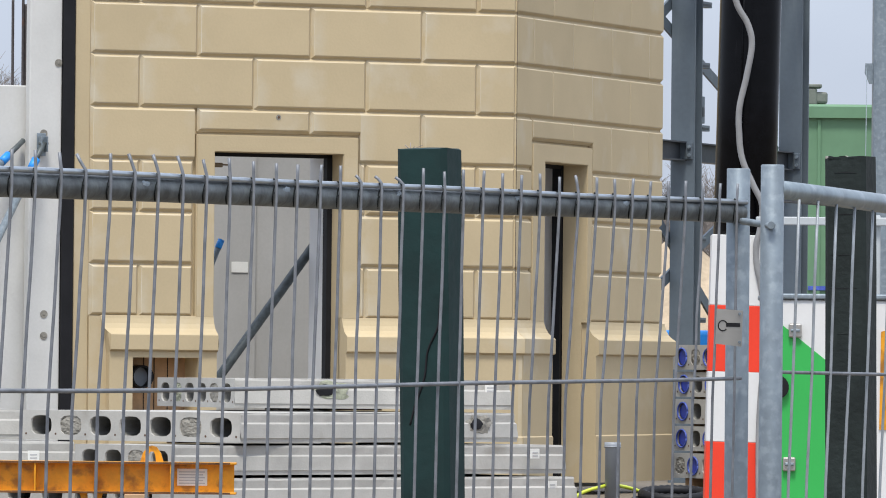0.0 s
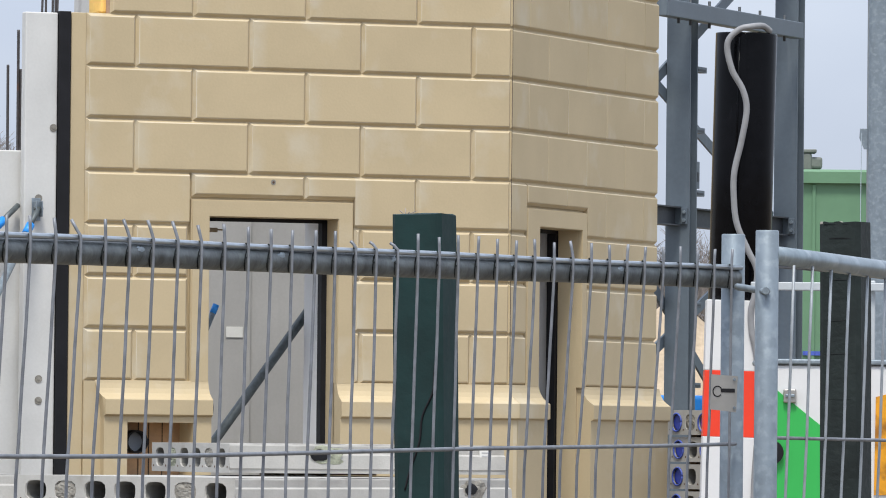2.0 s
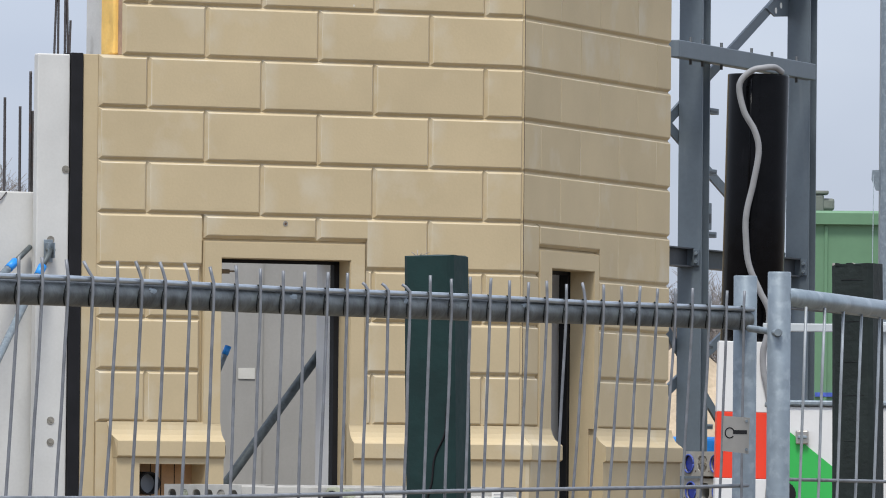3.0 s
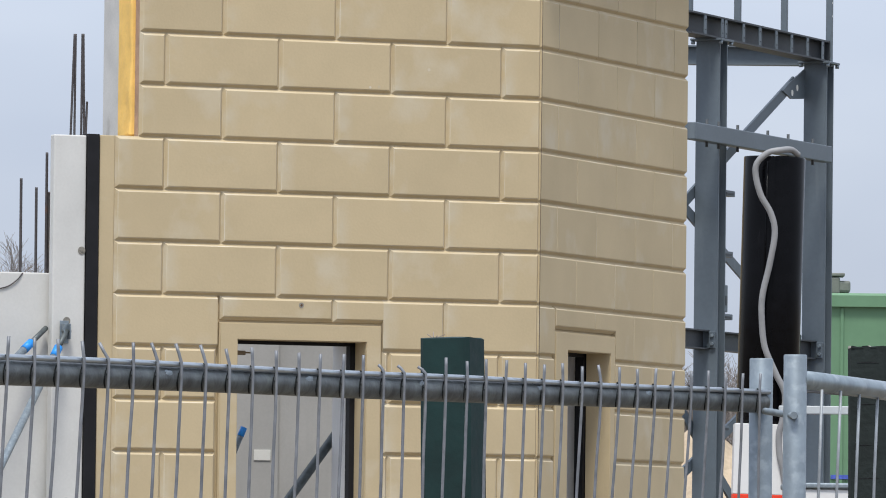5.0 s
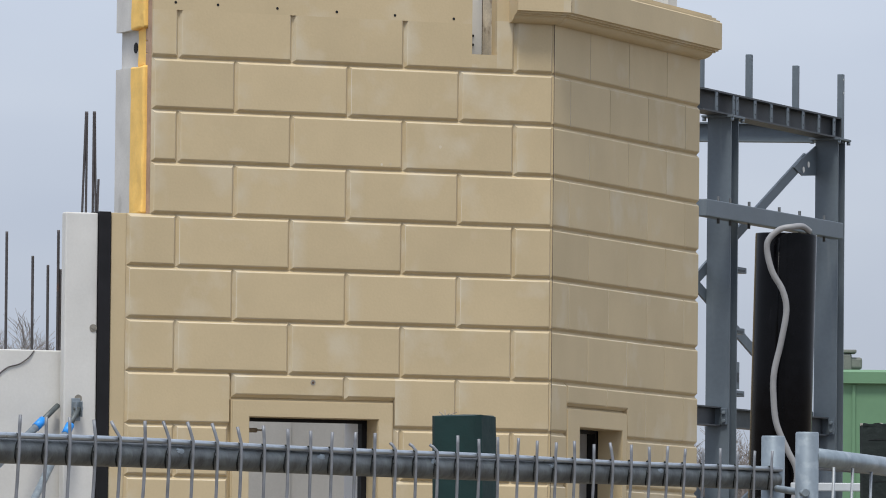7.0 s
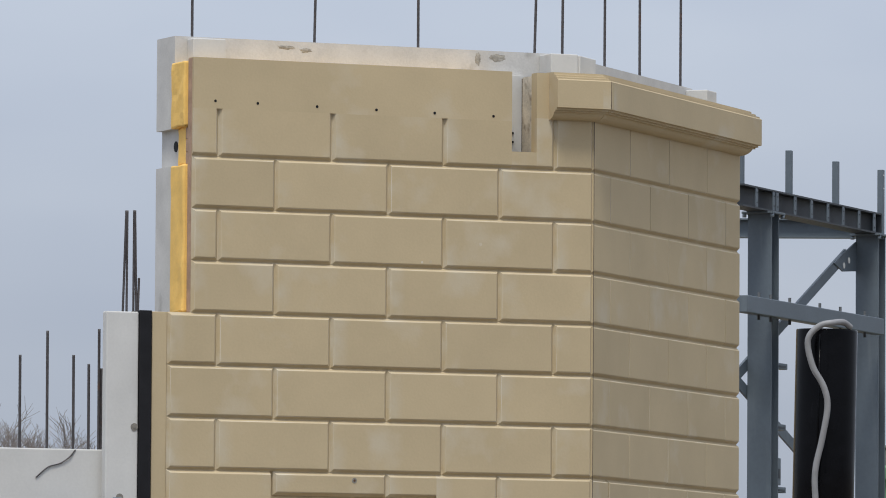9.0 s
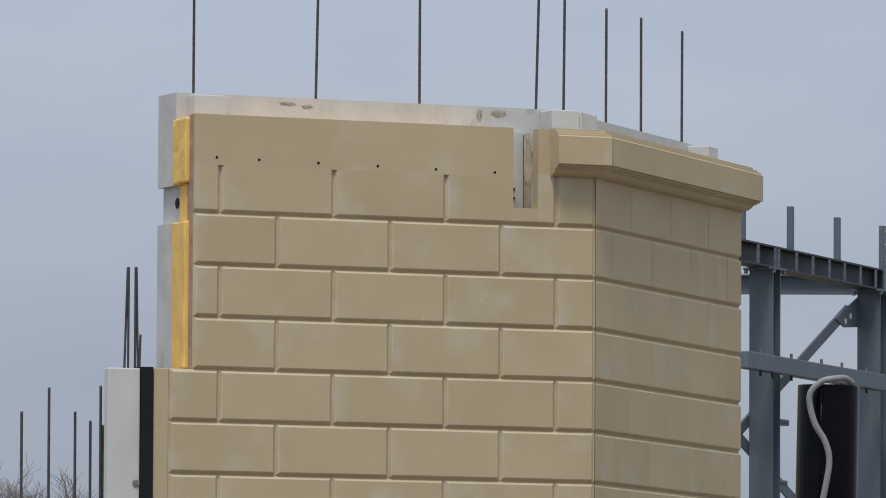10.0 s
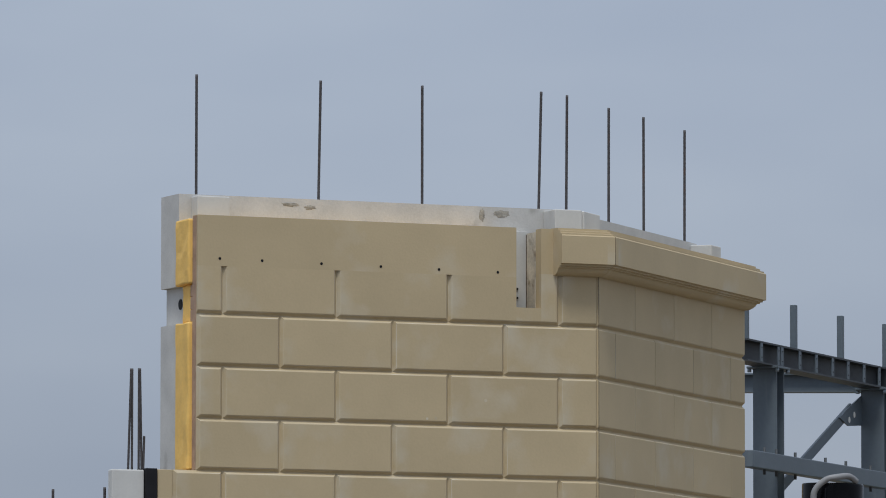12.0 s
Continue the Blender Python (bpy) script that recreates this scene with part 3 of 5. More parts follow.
soft_box(b, 1.40, 1.409, 0.235, 0.56, 0.9, 3.02, 0.002, 1)
part("jamb", b, WHITE, leaf2)
b = bmesh.new()
soft_box(b, 0.06, 0.36, 0.12, 0.3015, 5.80, 5.965, 0.006)
part("raised_pad", b, CONCRETE, leaf2)
b = bmesh.new()
soft_box(b, 2.66, 2.86, 0.15, 0.3015, 5.80, 5.965, 0.006)
part("raised_pad", b, CONCRETE, leaf2)
# inside the notch: concrete behind, stained mortar along the reveal, a dark gap
b = bmesh.new()
soft_box(b, -0.60, -0.370, 0.240, 0.3015, 5.20, 5.83, 0.002)
back = part("notch_backing", b, CONCRETE, upper, "pale concrete at the back of the notch")
for z in (5.405, 5.462):
    b = bmesh.new()
    tube(b, [(-0.462, 0.233, z), (-0.462, 0.241, z)], 0.008, 10)
    part("bolt", b, BLACK, back)
b = bmesh.new()
box(b, -0.404, -0.385, 0.0835, 0.215, 5.25, 5.815)
part("rough_mortar", b, STAINED, upper, "rust-stained mortar in the notch")
b = bmesh.new()
box(b, -0.398, -0.385, 0.2155, 0.2395, 5.25, 5.81)
part("gap_filler", b, SEAM, upper)

SMEAR = material("dark_smear", (0.33, 0.31, 0.27), 0.95, vary=0.4, scale=30, grain=90, bump=0.6)
for u, z, rx, rz in ((2.004, 5.945, 0.05, 0.010), (1.865, 5.932, 0.035, 0.012), (0.677, 5.934, 0.016, 0.035), (0.55, 5.945, 0.05, 0.022)):
    b = bmesh.new()
    bmesh.ops.create_icosphere(b, subdivisions=4, radius=1.0)
    for v in b.verts:
        f = 1 + 0.7 * noise.noise(v.co * 1.9 + Vector((u * 9, 0, z))) + 0.3 * noise.noise(v.co * 6 + Vector((u, 3, 0)))
        v.co = Vector((-u + v.co.x * rx * f, 0.302 + v.co.y * 0.003, z + v.co.z * rz * f))
    part("mortar_smear", b, SMEAR, leaf)

# rooms behind: cross walls seen through the openings, back walls that close the shell
inner = thing("inner_concrete_walls", LEFTFACE, "pale concrete inner walls of the unroofed tower core", "wall", kind="structure")
for x0, x1, y0, y1, zt in ((-1.35, -0.408, 3.2, 3.36, 4.1), (-0.402, 0.5, 3.22, 3.36, 4.1)):
    b = bmesh.new()
    box(b, x0, x1, y0, y1, 0.87, zt)
    part("wall_panel", b, SMOOTH, inner)

screen = thing("inner_side_wall", RIGHTFACE, "pale concrete wall behind the side opening", "wall", kind="structure")
b = bmesh.new()
box(b, 0.42, 2.4, 0.75, 0.90, 0.87, 3.9)
part("wall_panel", b, SMOOTH, screen)

# ---- concrete panels beside the tower ----
strip = thing("black_joint_strip", LEFTFACE, "black rubber-faced joint strip between concrete pillar and facade", "strip", kind="structure")
b = bmesh.new()
soft_box(b, -3.085, -3.008, 0.0, 0.16, 0.87, 4.25, 0.004)
part("strip", b, GASKET, strip)
pillar = thing("concrete_pillar", LEFTFACE, "pale grey precast concrete pillar with round plugs", "pillar")
b = bmesh.new()
soft_box(b, -3.30, -3.087, 0.02, 0.09, 0.87, 4.24, 0.008)
part("shaft", b, CONCRETE, pillar)
for u, z in ((3.205, 3.095), (3.192, 1.985), (3.192, 1.852), (3.112, 3.53)):
    b = bmesh.new()
    tube(b, [(-u, 0.016, z), (-u, 0.03, z)], 0.024, 16)
    p = part("anchor_plug", b, PLUG, pillar)
    b = bmesh.new()
    tube(b, [(-u, 0.013, z), (-u, 0.018, z)], 0.009, 12)
    part("plug_core", b, PLUG, p)
sidewall = thing("low_concrete_wall", LEFTFACE, "low pale concrete wall panel beside the pillar", "wall", kind="structure")
b = bmesh.new()
soft_box(b, -7.0, -3.20, 0.12, 0.34, 0.87, 3.39, 0.008)
part("wall_panel", b, CONCRETE, sidewall)
b = bmesh.new()
tube(b, curve_points([(-3.46, 0.118, 3.385), (-3.50, 0.112, 3.34), (-3.56, 0.114, 3.30), (-3.64, 0.114, 3.275), (-3.72, 0.114, 3.21)]), 0.004, 6)
part("tie_wire", b, REBAR, sidewall)


def rebar(m, x, y, z0, z1, lean=0.0, r=0.0095):
    t = thing("reinforcing_bar", m @ Matrix.Translation((x, y, z0)), "dark ribbed steel reinforcing bar cast upright into concrete", "rebar", "starter bars")
    b = bmesh.new()
    n = 48
    pts = [(lean * i / n, 0, (z1 - z0) * i / n - (0.03 if i == 0 else 0)) for i in range(n + 1)]
    tube(b, pts, [r * (1.0 if i % 2 else 0.95) for i in range(n + 1)], 8)
    part("bar", b, REBAR, t)


for u, z, ln in ((2.70, 6.749, 0.0), (1.869, 6.749, 0.014), (1.154, 6.749, 0.0), (0.341, 6.748, 0.019), (0.146, 6.733, 0.006)):
    rebar(LEFTFACE, -u + 0.105, 0.40, 5.96, z, ln)
for v, z, ln in ((0.631, 6.760, 0.004), (1.325, 6.767, -0.003), (2.153, 6.760, 0.006)):
    rebar(RIGHTFACE, v + 0.68, 0.40, 5.93, z, ln)
for u, z in ((3.838, 3.96), (3.659, 4.113), (3.486, 3.968), (3.385, 3.915), (3.318, 4.133), (3.30, 3.89)):
    rebar(LEFTFACE, -u + 0.05, 0.22, 3.39, z + 0.005, -0.002)
for u, z, ln in ((3.175, 4.87, 0.018), (3.15, 4.87, 0.0), (3.105, 4.873, 0.0), (3.085, 4.873, -0.014), (3.075, 4.455, 0.006)):
    rebar(LEFTFACE, -u + 0.02, 0.12, 4.24, z, ln, 0.008)


def prop(m, a, b_, label, r=0.035, collar=None, head=True, mat=None):
    t = thing("push_pull_prop", m @ Matrix.Translation(a), label, "prop", "wall props")
    d = Vector(b_) - Vector(a)
    bm_ = bmesh.new()
    tube(bm_, [(0, 0, 0), d * 0.95], r, 14)
    part("outer_tube", bm_, mat or GALV, t)
    bm_ = bmesh.new()
    tube(bm_, [d * 0.95, d], r * 0.7, 12)
    part("spindle", bm_, OLDGALV, t)
    if collar:
        bm_ = bmesh.new()
        tube(bm_, [d * collar[0], d * collar[1]], r * 1.12, 14)
        part("collar", bm_, LIGHTBLUE, t, "light blue painted collar")
    if not head:
        return
    for dx in (-0.022, 0.016):
        bm_ = bmesh.new()
        soft_box(bm_, d.x + dx, d.x + dx + 0.006, d.y - 0.025, d.y + 0.03, d.z - 0.05, d.z + 0.045, 0.002, 1)
        part("head_plate", bm_, GALV, t)
    bm_ = bmesh.new()
    tube(bm_, [(d.x - 0.03, d.y, d.z), (d.x + 0.03, d.y, d.z)], 0.010, 8)
    part("pin", bm_, OLDGALV, t)
    bm_ = bmesh.new()
    soft_box(bm_, d.x - 0.03, d.x + 0.028, d.y + 0.0305, d.y + 0.038, d.z - 0.075, d.z + 0.065, 0.002, 1)
    part("foot_plate", bm_, GALV, t)


prop(LEFTFACE, (-4.79, -1.3, 0.87), (-3.225, -0.03, 3.03), "grey steel push-pull prop with blue collar bracing the concrete pillar", 0.024, (0.925, 0.953))
prop(LEFTFACE, (-6.2, -1.6, 0.87), (-3.315, 0.08, 3.05), "grey steel push-pull prop with blue collar bracing the low wall", 0.024, (0.935, 0.957), head=False)
prop(LEFTFACE, (-2.33, 0.615, 0.87), (-1.05, 0.615, 2.54), "grey steel diagonal prop inside the tower", 0.030, mat=OLDGALV)
prop(LEFTFACE, (-2.10, 0.59, 1.7), (-1.765, 0.60, 2.47), "grey prop with blue head behind the opening", 0.019, (0.93, 1.0), False)
note = thing("paper_note", LEFTFACE @ Matrix.Translation((-0.585, 3.194, 2.29)), "white paper note stuck on the inner concrete wall", "note")
b = bmesh.new()
soft_box(b, 0, 0.12, 0, 0.003, 0.01, 0.082, 0.001)
part("sheet", b, LABEL, note)


# ---- stacked hollow-core slabs ----
def hollow_slab(m, w, t, length, cores, filled=(), label="", cut=None, moss=False, side_hole=None):
    """A hollow-core slab; end face at y 0 with the cores, length along +y, right side at x = w."""
    root = thing("hollow_core_slab", m, label or "pale grey hollow-core concrete floor slab in a stack", "concrete slab", "slab stack")
    bm_ = bmesh.new()
    cell = (w - 0.06) / cores
    hw, hh = cell * 0.36, t * 0.33
    xs_ = [0.0] + [0.03 + cell * i for i in range(cores + 1)] + [w]
    zc = t * 0.5
    k = 16

    def quad(*p):
        bm_.faces.new([bm_.verts.new(q) for q in p])

    quad((0, 0, 0), (0.03, 0, 0), (0.03, 0, t), (0, 0, t))
    quad((w - 0.03, 0, 0), (w, 0, 0), (w, 0, t), (w - 0.03, 0, t))
    for i in range(cores):
        cx = 0.03 + cell * (i + 0.5)
        ring, edge = [], []
        for j in range(k):
            a = 2 * math.pi * (j + 0.5) / k
            ca, sa = math.cos(a), math.sin(a)
            q = (abs(ca) ** 3.2 + abs(sa) ** 3.2) ** (-1 / 3.2)
            ring.append((cx + hw * ca * q, zc + hh * sa * q))
            s = 1 / max(abs(ca), abs(sa))
            edge.append((cx + cell / 2 * ca * s, zc + t / 2 * sa * s))
        er = [bm_.verts.new((x, 0, z)) for x, z in edge]
        hr = [bm_.verts.new((x, 0, z)) for x, z in ring]
        hr1 = [bm_.verts.new((x + (x - cx) * -0.06, 0.01, z)) for x, z in ring]
        hb = [bm_.verts.new((x, 0.9, z)) for x, z in ring]
        for j in range(k):
            n_ = (j + 1) % k
            bm_.faces.new((er[j], er[n_], hr[n_], hr[j]))
            bm_.faces.new((hr[j], hr[n_], hr1[n_], hr1[j]))
            # core walls take the darker concrete, shade put into their colour
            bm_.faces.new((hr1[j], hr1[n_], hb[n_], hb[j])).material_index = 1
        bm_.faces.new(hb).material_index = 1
        # corners of the cell
        for sx in (-1, 1):
            for sz in (-1, 1):
                c = bm_.verts.new((cx + sx * cell / 2, 0, zc + sz * t / 2))
                near_ = sorted(range(k), key=lambda j: (edge[j][0] - c.co.x) ** 2 + (edge[j][1] - c.co.z) ** 2)[:2]
                try:
                    bm_.faces.new((c, er[near_[0]], er[near_[1]]))
                except ValueError:
                    pass
    # long sides with a stepped edge, top, bottom, far end
    prof_ = [(0, 0), (0, t * 0.12), (0.006, t * 0.16), (-0.004, t * 0.62), (-0.022, t * 0.68), (-0.022, t * 0.93), (-0.027, t)]
    seg = max(6, int(length / 0.06))
    for sgn, x in ((1, w), (-1, 0)):
        lines = []
        for a0, z0 in prof_:
            row_ = []
            for q in range(seg + 1):
                y_ = length * q / seg
                rough_ = 0.006 if z0 > t * 0.9 or z0 < t * 0.05 else 0.0025
                da = rough_ * noise.noise((y_ * 7.0, z0 * 20 + x, w * 5 + length))
                dz = (-0.006 * max(0.0, noise.noise((y_ * 11.0, x * 3, length)) - 0.1)) if z0 > t * 0.9 else 0.0
                if q == 0:
                    da = dz = 0.0
                row_.append(bm_.verts.new((x + sgn * (a0 + da), y_, z0 + dz)))
            lines.append(row_)
        for p_, q_ in zip(lines, lines[1:]):
            for k_ in range(seg):
                bm_.faces.new((p_[k_], p_[k_ + 1], q_[k_ + 1], q_[k_]))
    quad((-0.0, 0, 0), (w, 0, 0), (w, length, 0), (0, length, 0))
    quad((0.027, 0, t), (w - 0.027, 0, t), (w - 0.027, length, t), (0.027, length, t))
    quad((0, length, 0), (w, length, 0), (w - 0.027, length, t), (0.027, length, t))
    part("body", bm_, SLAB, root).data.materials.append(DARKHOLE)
    if cores > 5:
        for i in range(cores + 1):
            bm_ = bmesh.new()
            cx = 0.03 + cell * i
            tube(bm_, [(cx, -0.0012, t * 0.2), (cx, 0.004, t * 0.2)], 0.0065, 8)
            part("strand_end", bm_, RUSTY, root)
    for i in filled:
        cx = 0.03 + cell * (i + 0.5)
        bm_ = bmesh.new()
        bmesh.ops.create_icosphere(bm_, subdivisions=4, radius=1.0)
        for v in bm_.verts:
            o_ = Vector((i * 7.1, w, length))
            f = 1.16 + 0.36 * noise.noise(v.co * 2.3 + o_) + 0.16 * noise.noise(v.co * 6.5 + o_)
            d_ = 0.006 * noise.noise(v.co * 3.0 + o_) + 0.005 * noise.noise(v.co * 8 + o_)
            v.co = Vector((cx + v.co.x * hw * f, 0.012 + v.co.y * 0.013 + d_, zc + v.co.z * hh * f))
        part("mortar_plug", bm_, MOSS if moss and i % 2 else PLUG, root)
    if side_hole:
        bm_ = bmesh.new()
        y_, big = side_hole
        bmesh.ops.create_icosphere(bm_, subdivisions=3, radius=1.0)
        for v in bm_.verts:
            f = 1.05 + 0.5 * noise.noise(v.co * 2.0 + Vector((y_, 0, 3))) + 0.25 * noise.noise(v.co * 5.5)
            v.co = Vector((w - 0.012 + v.co.x * 0.019 + 0.008 * noise.noise(v.co * 7.0), y_ + v.co.y * 0.11 * big * f, t * 0.52 + v.co.z * t * 0.36 * f))
        part("broken_edge", bm_, MOSS if moss else PLUG, root, "broken edge with rough mortar")
        # flat black blob painting the shade of an opened core; nothing is cut
        bm_ = bmesh.new()
        bmesh.ops.create_icosphere(bm_, subdivisions=2, radius=1.0)
        for v in bm_.verts:
            f = 1 + 0.6 * noise.noise(v.co * 2.6)
            v.co = Vector((w + 0.006 + v.co.x * 0.006, y_ - 0.05 + v.co.y * 0.055 * f, t * 0.62 + v.co.z * t * 0.2 * f))
        part("open_core", bm_, GASKET, root)
    return root


def slab_tag(root, x, y, z):
    bm_ = bmesh.new()
    soft_box(bm_, x, x + 0.006, y, y + 0.07, z, z + 0.055, 0.001)
    p = part("paper_tag", bm_, LABEL, root, "small white paper tag")
    for zz in (0.012, 0.03):
        bm_ = bmesh.new()
        box(bm_, x + 0.0065, x + 0.0075, y + 0.012, y + 0.055, z + zz, z + zz + 0.007)
        part("print_bar", bm_, INK, p)


s1 = hollow_slab(pose(-2.06, 42.4, 1.444, 0, 0, -66), 1.2, 0.165, 1.70, 6, (1, 4), "pale hollow-core slab with mossy plugs on top of the stack", moss=True, side_hole=(0.60, 1.0))
slab_tag(s1, 1.19, 1.54, 0.09)
s2 = hollow_slab(pose(-2.735, 40.85, 1.262, 0, 0, -37), 1.565, 0.163, 2.5, 7, (1, 5), "pale hollow-core slab with two mortared cores", side_hole=(2.16, 1.15))
s3 = hollow_slab(pose(-2.40, 40.15, 1.087, 0, 0, -44), 0.80, 0.160, 3.05, 4, (2,), "pale hollow-core slab under others")
s4 = hollow_slab(pose(-2.58, 40.02, 0.906, 0, 0, -44), 0.95, 0.164, 3.25, 5, (), "pale hollow-core slab at the foot of the stack")
hollow_slab(pose(-4.02, 41.0, 1.262, 0, 0, -72), 0.5, 0.163, 1.2, 3, (), "pale hollow-core slab with grooved side")

for yaw, w_, ln, x_, y_, z_, nc, lab in ((-62, 0.6, 1.09, -3.66, 40.55, 1.088, 3, "pale hollow-core slab with a paper tag"),
                                        (-24, 0.9, 1.2, -3.2, 40.2, 0.906, 4, "pale hollow-core slab low in the stack")):
    s = hollow_slab(pose(x_, y_, z_, 0, 0, yaw), w_, 0.165, ln, nc, (), lab)
    if nc == 3:
        slab_tag(s, w_ - 0.005, 0.80, 0.06)
slab_tag(s3, 0.85 - 0.01, 2.72, 0.085)
slab_tag(s4, 0.95 - 0.01, 3.02, 0.085)
for x_, y_, z_, yaw in ((-0.62, 41.4, 1.254, -40), (-1.1, 42.4, 1.43, -66), (-0.40, 42.0, 1.073, -45), (-1.6, 40.7, 1.073, -45), (-1.65, 40.55, 1.254, -40)):
    t = thing("timber_bearer", pose(x_, y_, z_ - 0.0015, 0, 0, yaw), "thin weathered timber bearer between stacked slabs", "timber bearer", "bearers in the slab stack")
    b = bmesh.new()
    soft_box(b, -0.04, 0.04, -0.35, 0.35, 0, 0.014, 0.002, 1)
    part("batten", b, WOOD, t)

# lifting beam in front of the stack
beam = thing("lifting_beam", pose(-3.9, 39.0, 0.998), "yellow-orange painted steel lifting beam in front of the slabs", "lifting beam")
b = bmesh.new()
soft_box(b, 0, 2.418, -0.006, 0.006, 0.0121, 0.1579, 0.001, 1)
part("web", b, ORANGE, beam)
for z in (0.0, 0.158):
    b = bmesh.new()
    soft_box(b, 0, 2.43, -0.08, 0.08, z, z + 0.012, 0.003, 1)
    part("flange", b, ORANGE, beam)
    b = bmesh.new()
    for i in range(60):
        x = 0.04 * i
        d = 0.0012 + 0.0012 * noise.noise((x * 9, z * 7, 1))
        soft_box(b, x, min(2.431, x + 0.0395), -0.0815, -0.0795, z + 0.001, z + 0.0105 + d, 0.0006, 1)
    part("worn_edge", b, RUSTEDGE, beam, "rust showing along the flange edge")
for x in (0.5, 1.0, 1.36, 1.68, 2.08):
    b = bmesh.new()
    soft_box(b, x, x + 0.008, -0.074, -0.0065, 0.0122, 0.1578, 0.001, 1)
    part("stiffener", b, ORANGE, beam)
for x, up_ in ((1.98, 1), (1.66, -1)):
    b = bmesh.new()
    outer = [(-0.062, 0.0), (-0.048, 0.045), (-0.026, 0.078), (0.0, 0.086), (0.026, 0.078), (0.048, 0.045), (0.062, 0.0)]
    inner = [(-0.022, 0.0), (-0.018, 0.035), (-0.010, 0.052), (0.0, 0.055), (0.010, 0.052), (0.018, 0.035), (0.022, 0.0)]
    rings = [[b.verts.new((x + px, y, (0.1701 if up_ > 0 else -0.0001) + up_ * pz)) for px, pz in o] for y in (-0.014, 0.014) for o in (outer, inner)]
    for k in range(6):
        for p, q in ((0, 1), (1, 3), (3, 2), (2, 0)):
            b.faces.new((rings[p][k], rings[p][k + 1], rings[q][k + 1], rings[q][k]))
    for k in (0, 6):
        b.faces.new((rings[0][k], rings[1][k], rings[3][k], rings[2][k]))
    part("lifting_eye", b, ORANGE, beam)
for x, w_ in ((1.05, 0.085), (2.115, 0.16)):
    b = bmesh.new()
    soft_box(b, x, x + w_, -0.0095, -0.0062, 0.045, 0.135, 0.001, 1)
    p = part("type_plate", b, LABEL, beam, "white type plate with grey print")
    for i in range(5):
        b = bmesh.new()
        box(b, x + 0.01, x + w_ - 0.012 - 0.01 * (i % 2), -0.011, -0.0097, 0.055 + 0.015 * i, 0.061 + 0.015 * i)
        part("print_bar", b, INK, p)
b = bmesh.new()
tube(b, curve_points([(1.80, -0.06, -0.03), (1.9, -0.07, 0.0), (1.97, -0.06, -0.03), (1.93, -0.05, -0.07), (1.86, -0.05, -0.06)], 6), 0.008, 6)
part("shackle", b, GALV, beam)
for x_ in (-3.5, -2.0):
    t = thing("timber_block", pose(x_, 39.0, 0.855), "rough timber block under the lifting beam", "timber block", "blocks under the lifting beam")
    b = bmesh.new()
    soft_box(b, -0.06, 0.06, -0.12, 0.12, 0, 0.142, 0.004, 1)
    part("block", b, WOOD, t)

# ---- plain pipe, hoses by the tower foot ----
pipe = thing("drain_pipe", pose(0.592, 44.0, 0.86), "grey plastic drain pipe standing upright by the plinth", "pipe")
b = bmesh.new()
tube(b, [(0, 0, 0), (0, 0, 0.345), (0, 0, 0.35), (0, 0, 0.36), (0, 0, 0.383)], [0.045, 0.045, 0.049, 0.049, 0.049], 24)
part("tube", b, PVC, pipe)
b = bmesh.new()
tube(b, [(0, 0, 0.352), (0, 0, 0.36)], 0.0515, 24)
part("rim", b, PVC, pipe)
hose = thing("garden_hose", pose(0, 0, 0), "yellow-green hose on the ground by the plinth", "hose")
b = bmesh.new()
tube(b, curve_points([(0.2, 43.6, 0.87), (0.32, 43.8, 0.89), (0.42, 43.9, 0.945), (0.52, 43.95, 0.975), (0.6, 44.1, 0.985), (0.75, 44.3, 0.95), (0.9, 44.3, 0.875)]), 0.011, 8)
part("tube", b, HOSE, hose)
for x_, y_, z_, r_ in ((0.93, 44.1, 0.875, 0.21), (0.97, 44.2, 0.93, 0.19)):
    t = thing("coiled_duct", pose(x_, y_, z_, 8, 0, 0), "black corrugated duct coiled on the ground", "duct", "coiled ducts")
    b = bmesh.new()
    pts = [(r_ * math.cos(a), r_ * 0.9 * math.sin(a), 0) for a in (2 * math.pi * i / 60 for i in range(60))]
    tube(b, pts, [0.034 if i % 2 else 0.029 for i in range(60)], 10)
    part("ring", b, BLACK, t)

# ---- marker post with black sleeve and cable ----
mast = thing("marker_post", pose(1.046, 40.0, 0.85) @ pose(0, 0, 0, 0, 1.15, 0), "tall post with black coated sleeve over red and white bands", "post")
b = bmesh.new()
tube(b, [(0.168, 0.068, z) for z in (1.571, 1.575, 2.3, 3.02, 3.026, 3.03)], [0.166, 0.168, 0.168, 0.168, 0.1675, 0.165], 64)
sleeve = part("sleeve", b, SLEEVE, mast, "glossy black coated steel sleeve")
b = bmesh.new()
tube(b, [(0.126, -0.0945, 1.6), (0.126, -0.0945, 2.6), (0.126, -0.0945, 3.0)], 0.006, 8)
part("weld_seam", b, SLEEVE, sleeve)
for z0, z1, mt, lb in ((1.187, 1.57, WHITE, "white band"), (0.827, 1.1869, RED, "red band"), (0.446, 0.8269, WHITE, "white band"), (0.0, 0.4459, RED, "red band")):
    b = bmesh.new()
    soft_box(b, -0.012, 0.33, -0.13, 0.20, z0, z1, 0.003, 1)
    part("band", b, mt, mast, lb)
cable = thing("grey_cable", pose(0, 0, 0), "thick grey flexible hose hanging down the black sleeve", "cable")
b = bmesh.new()
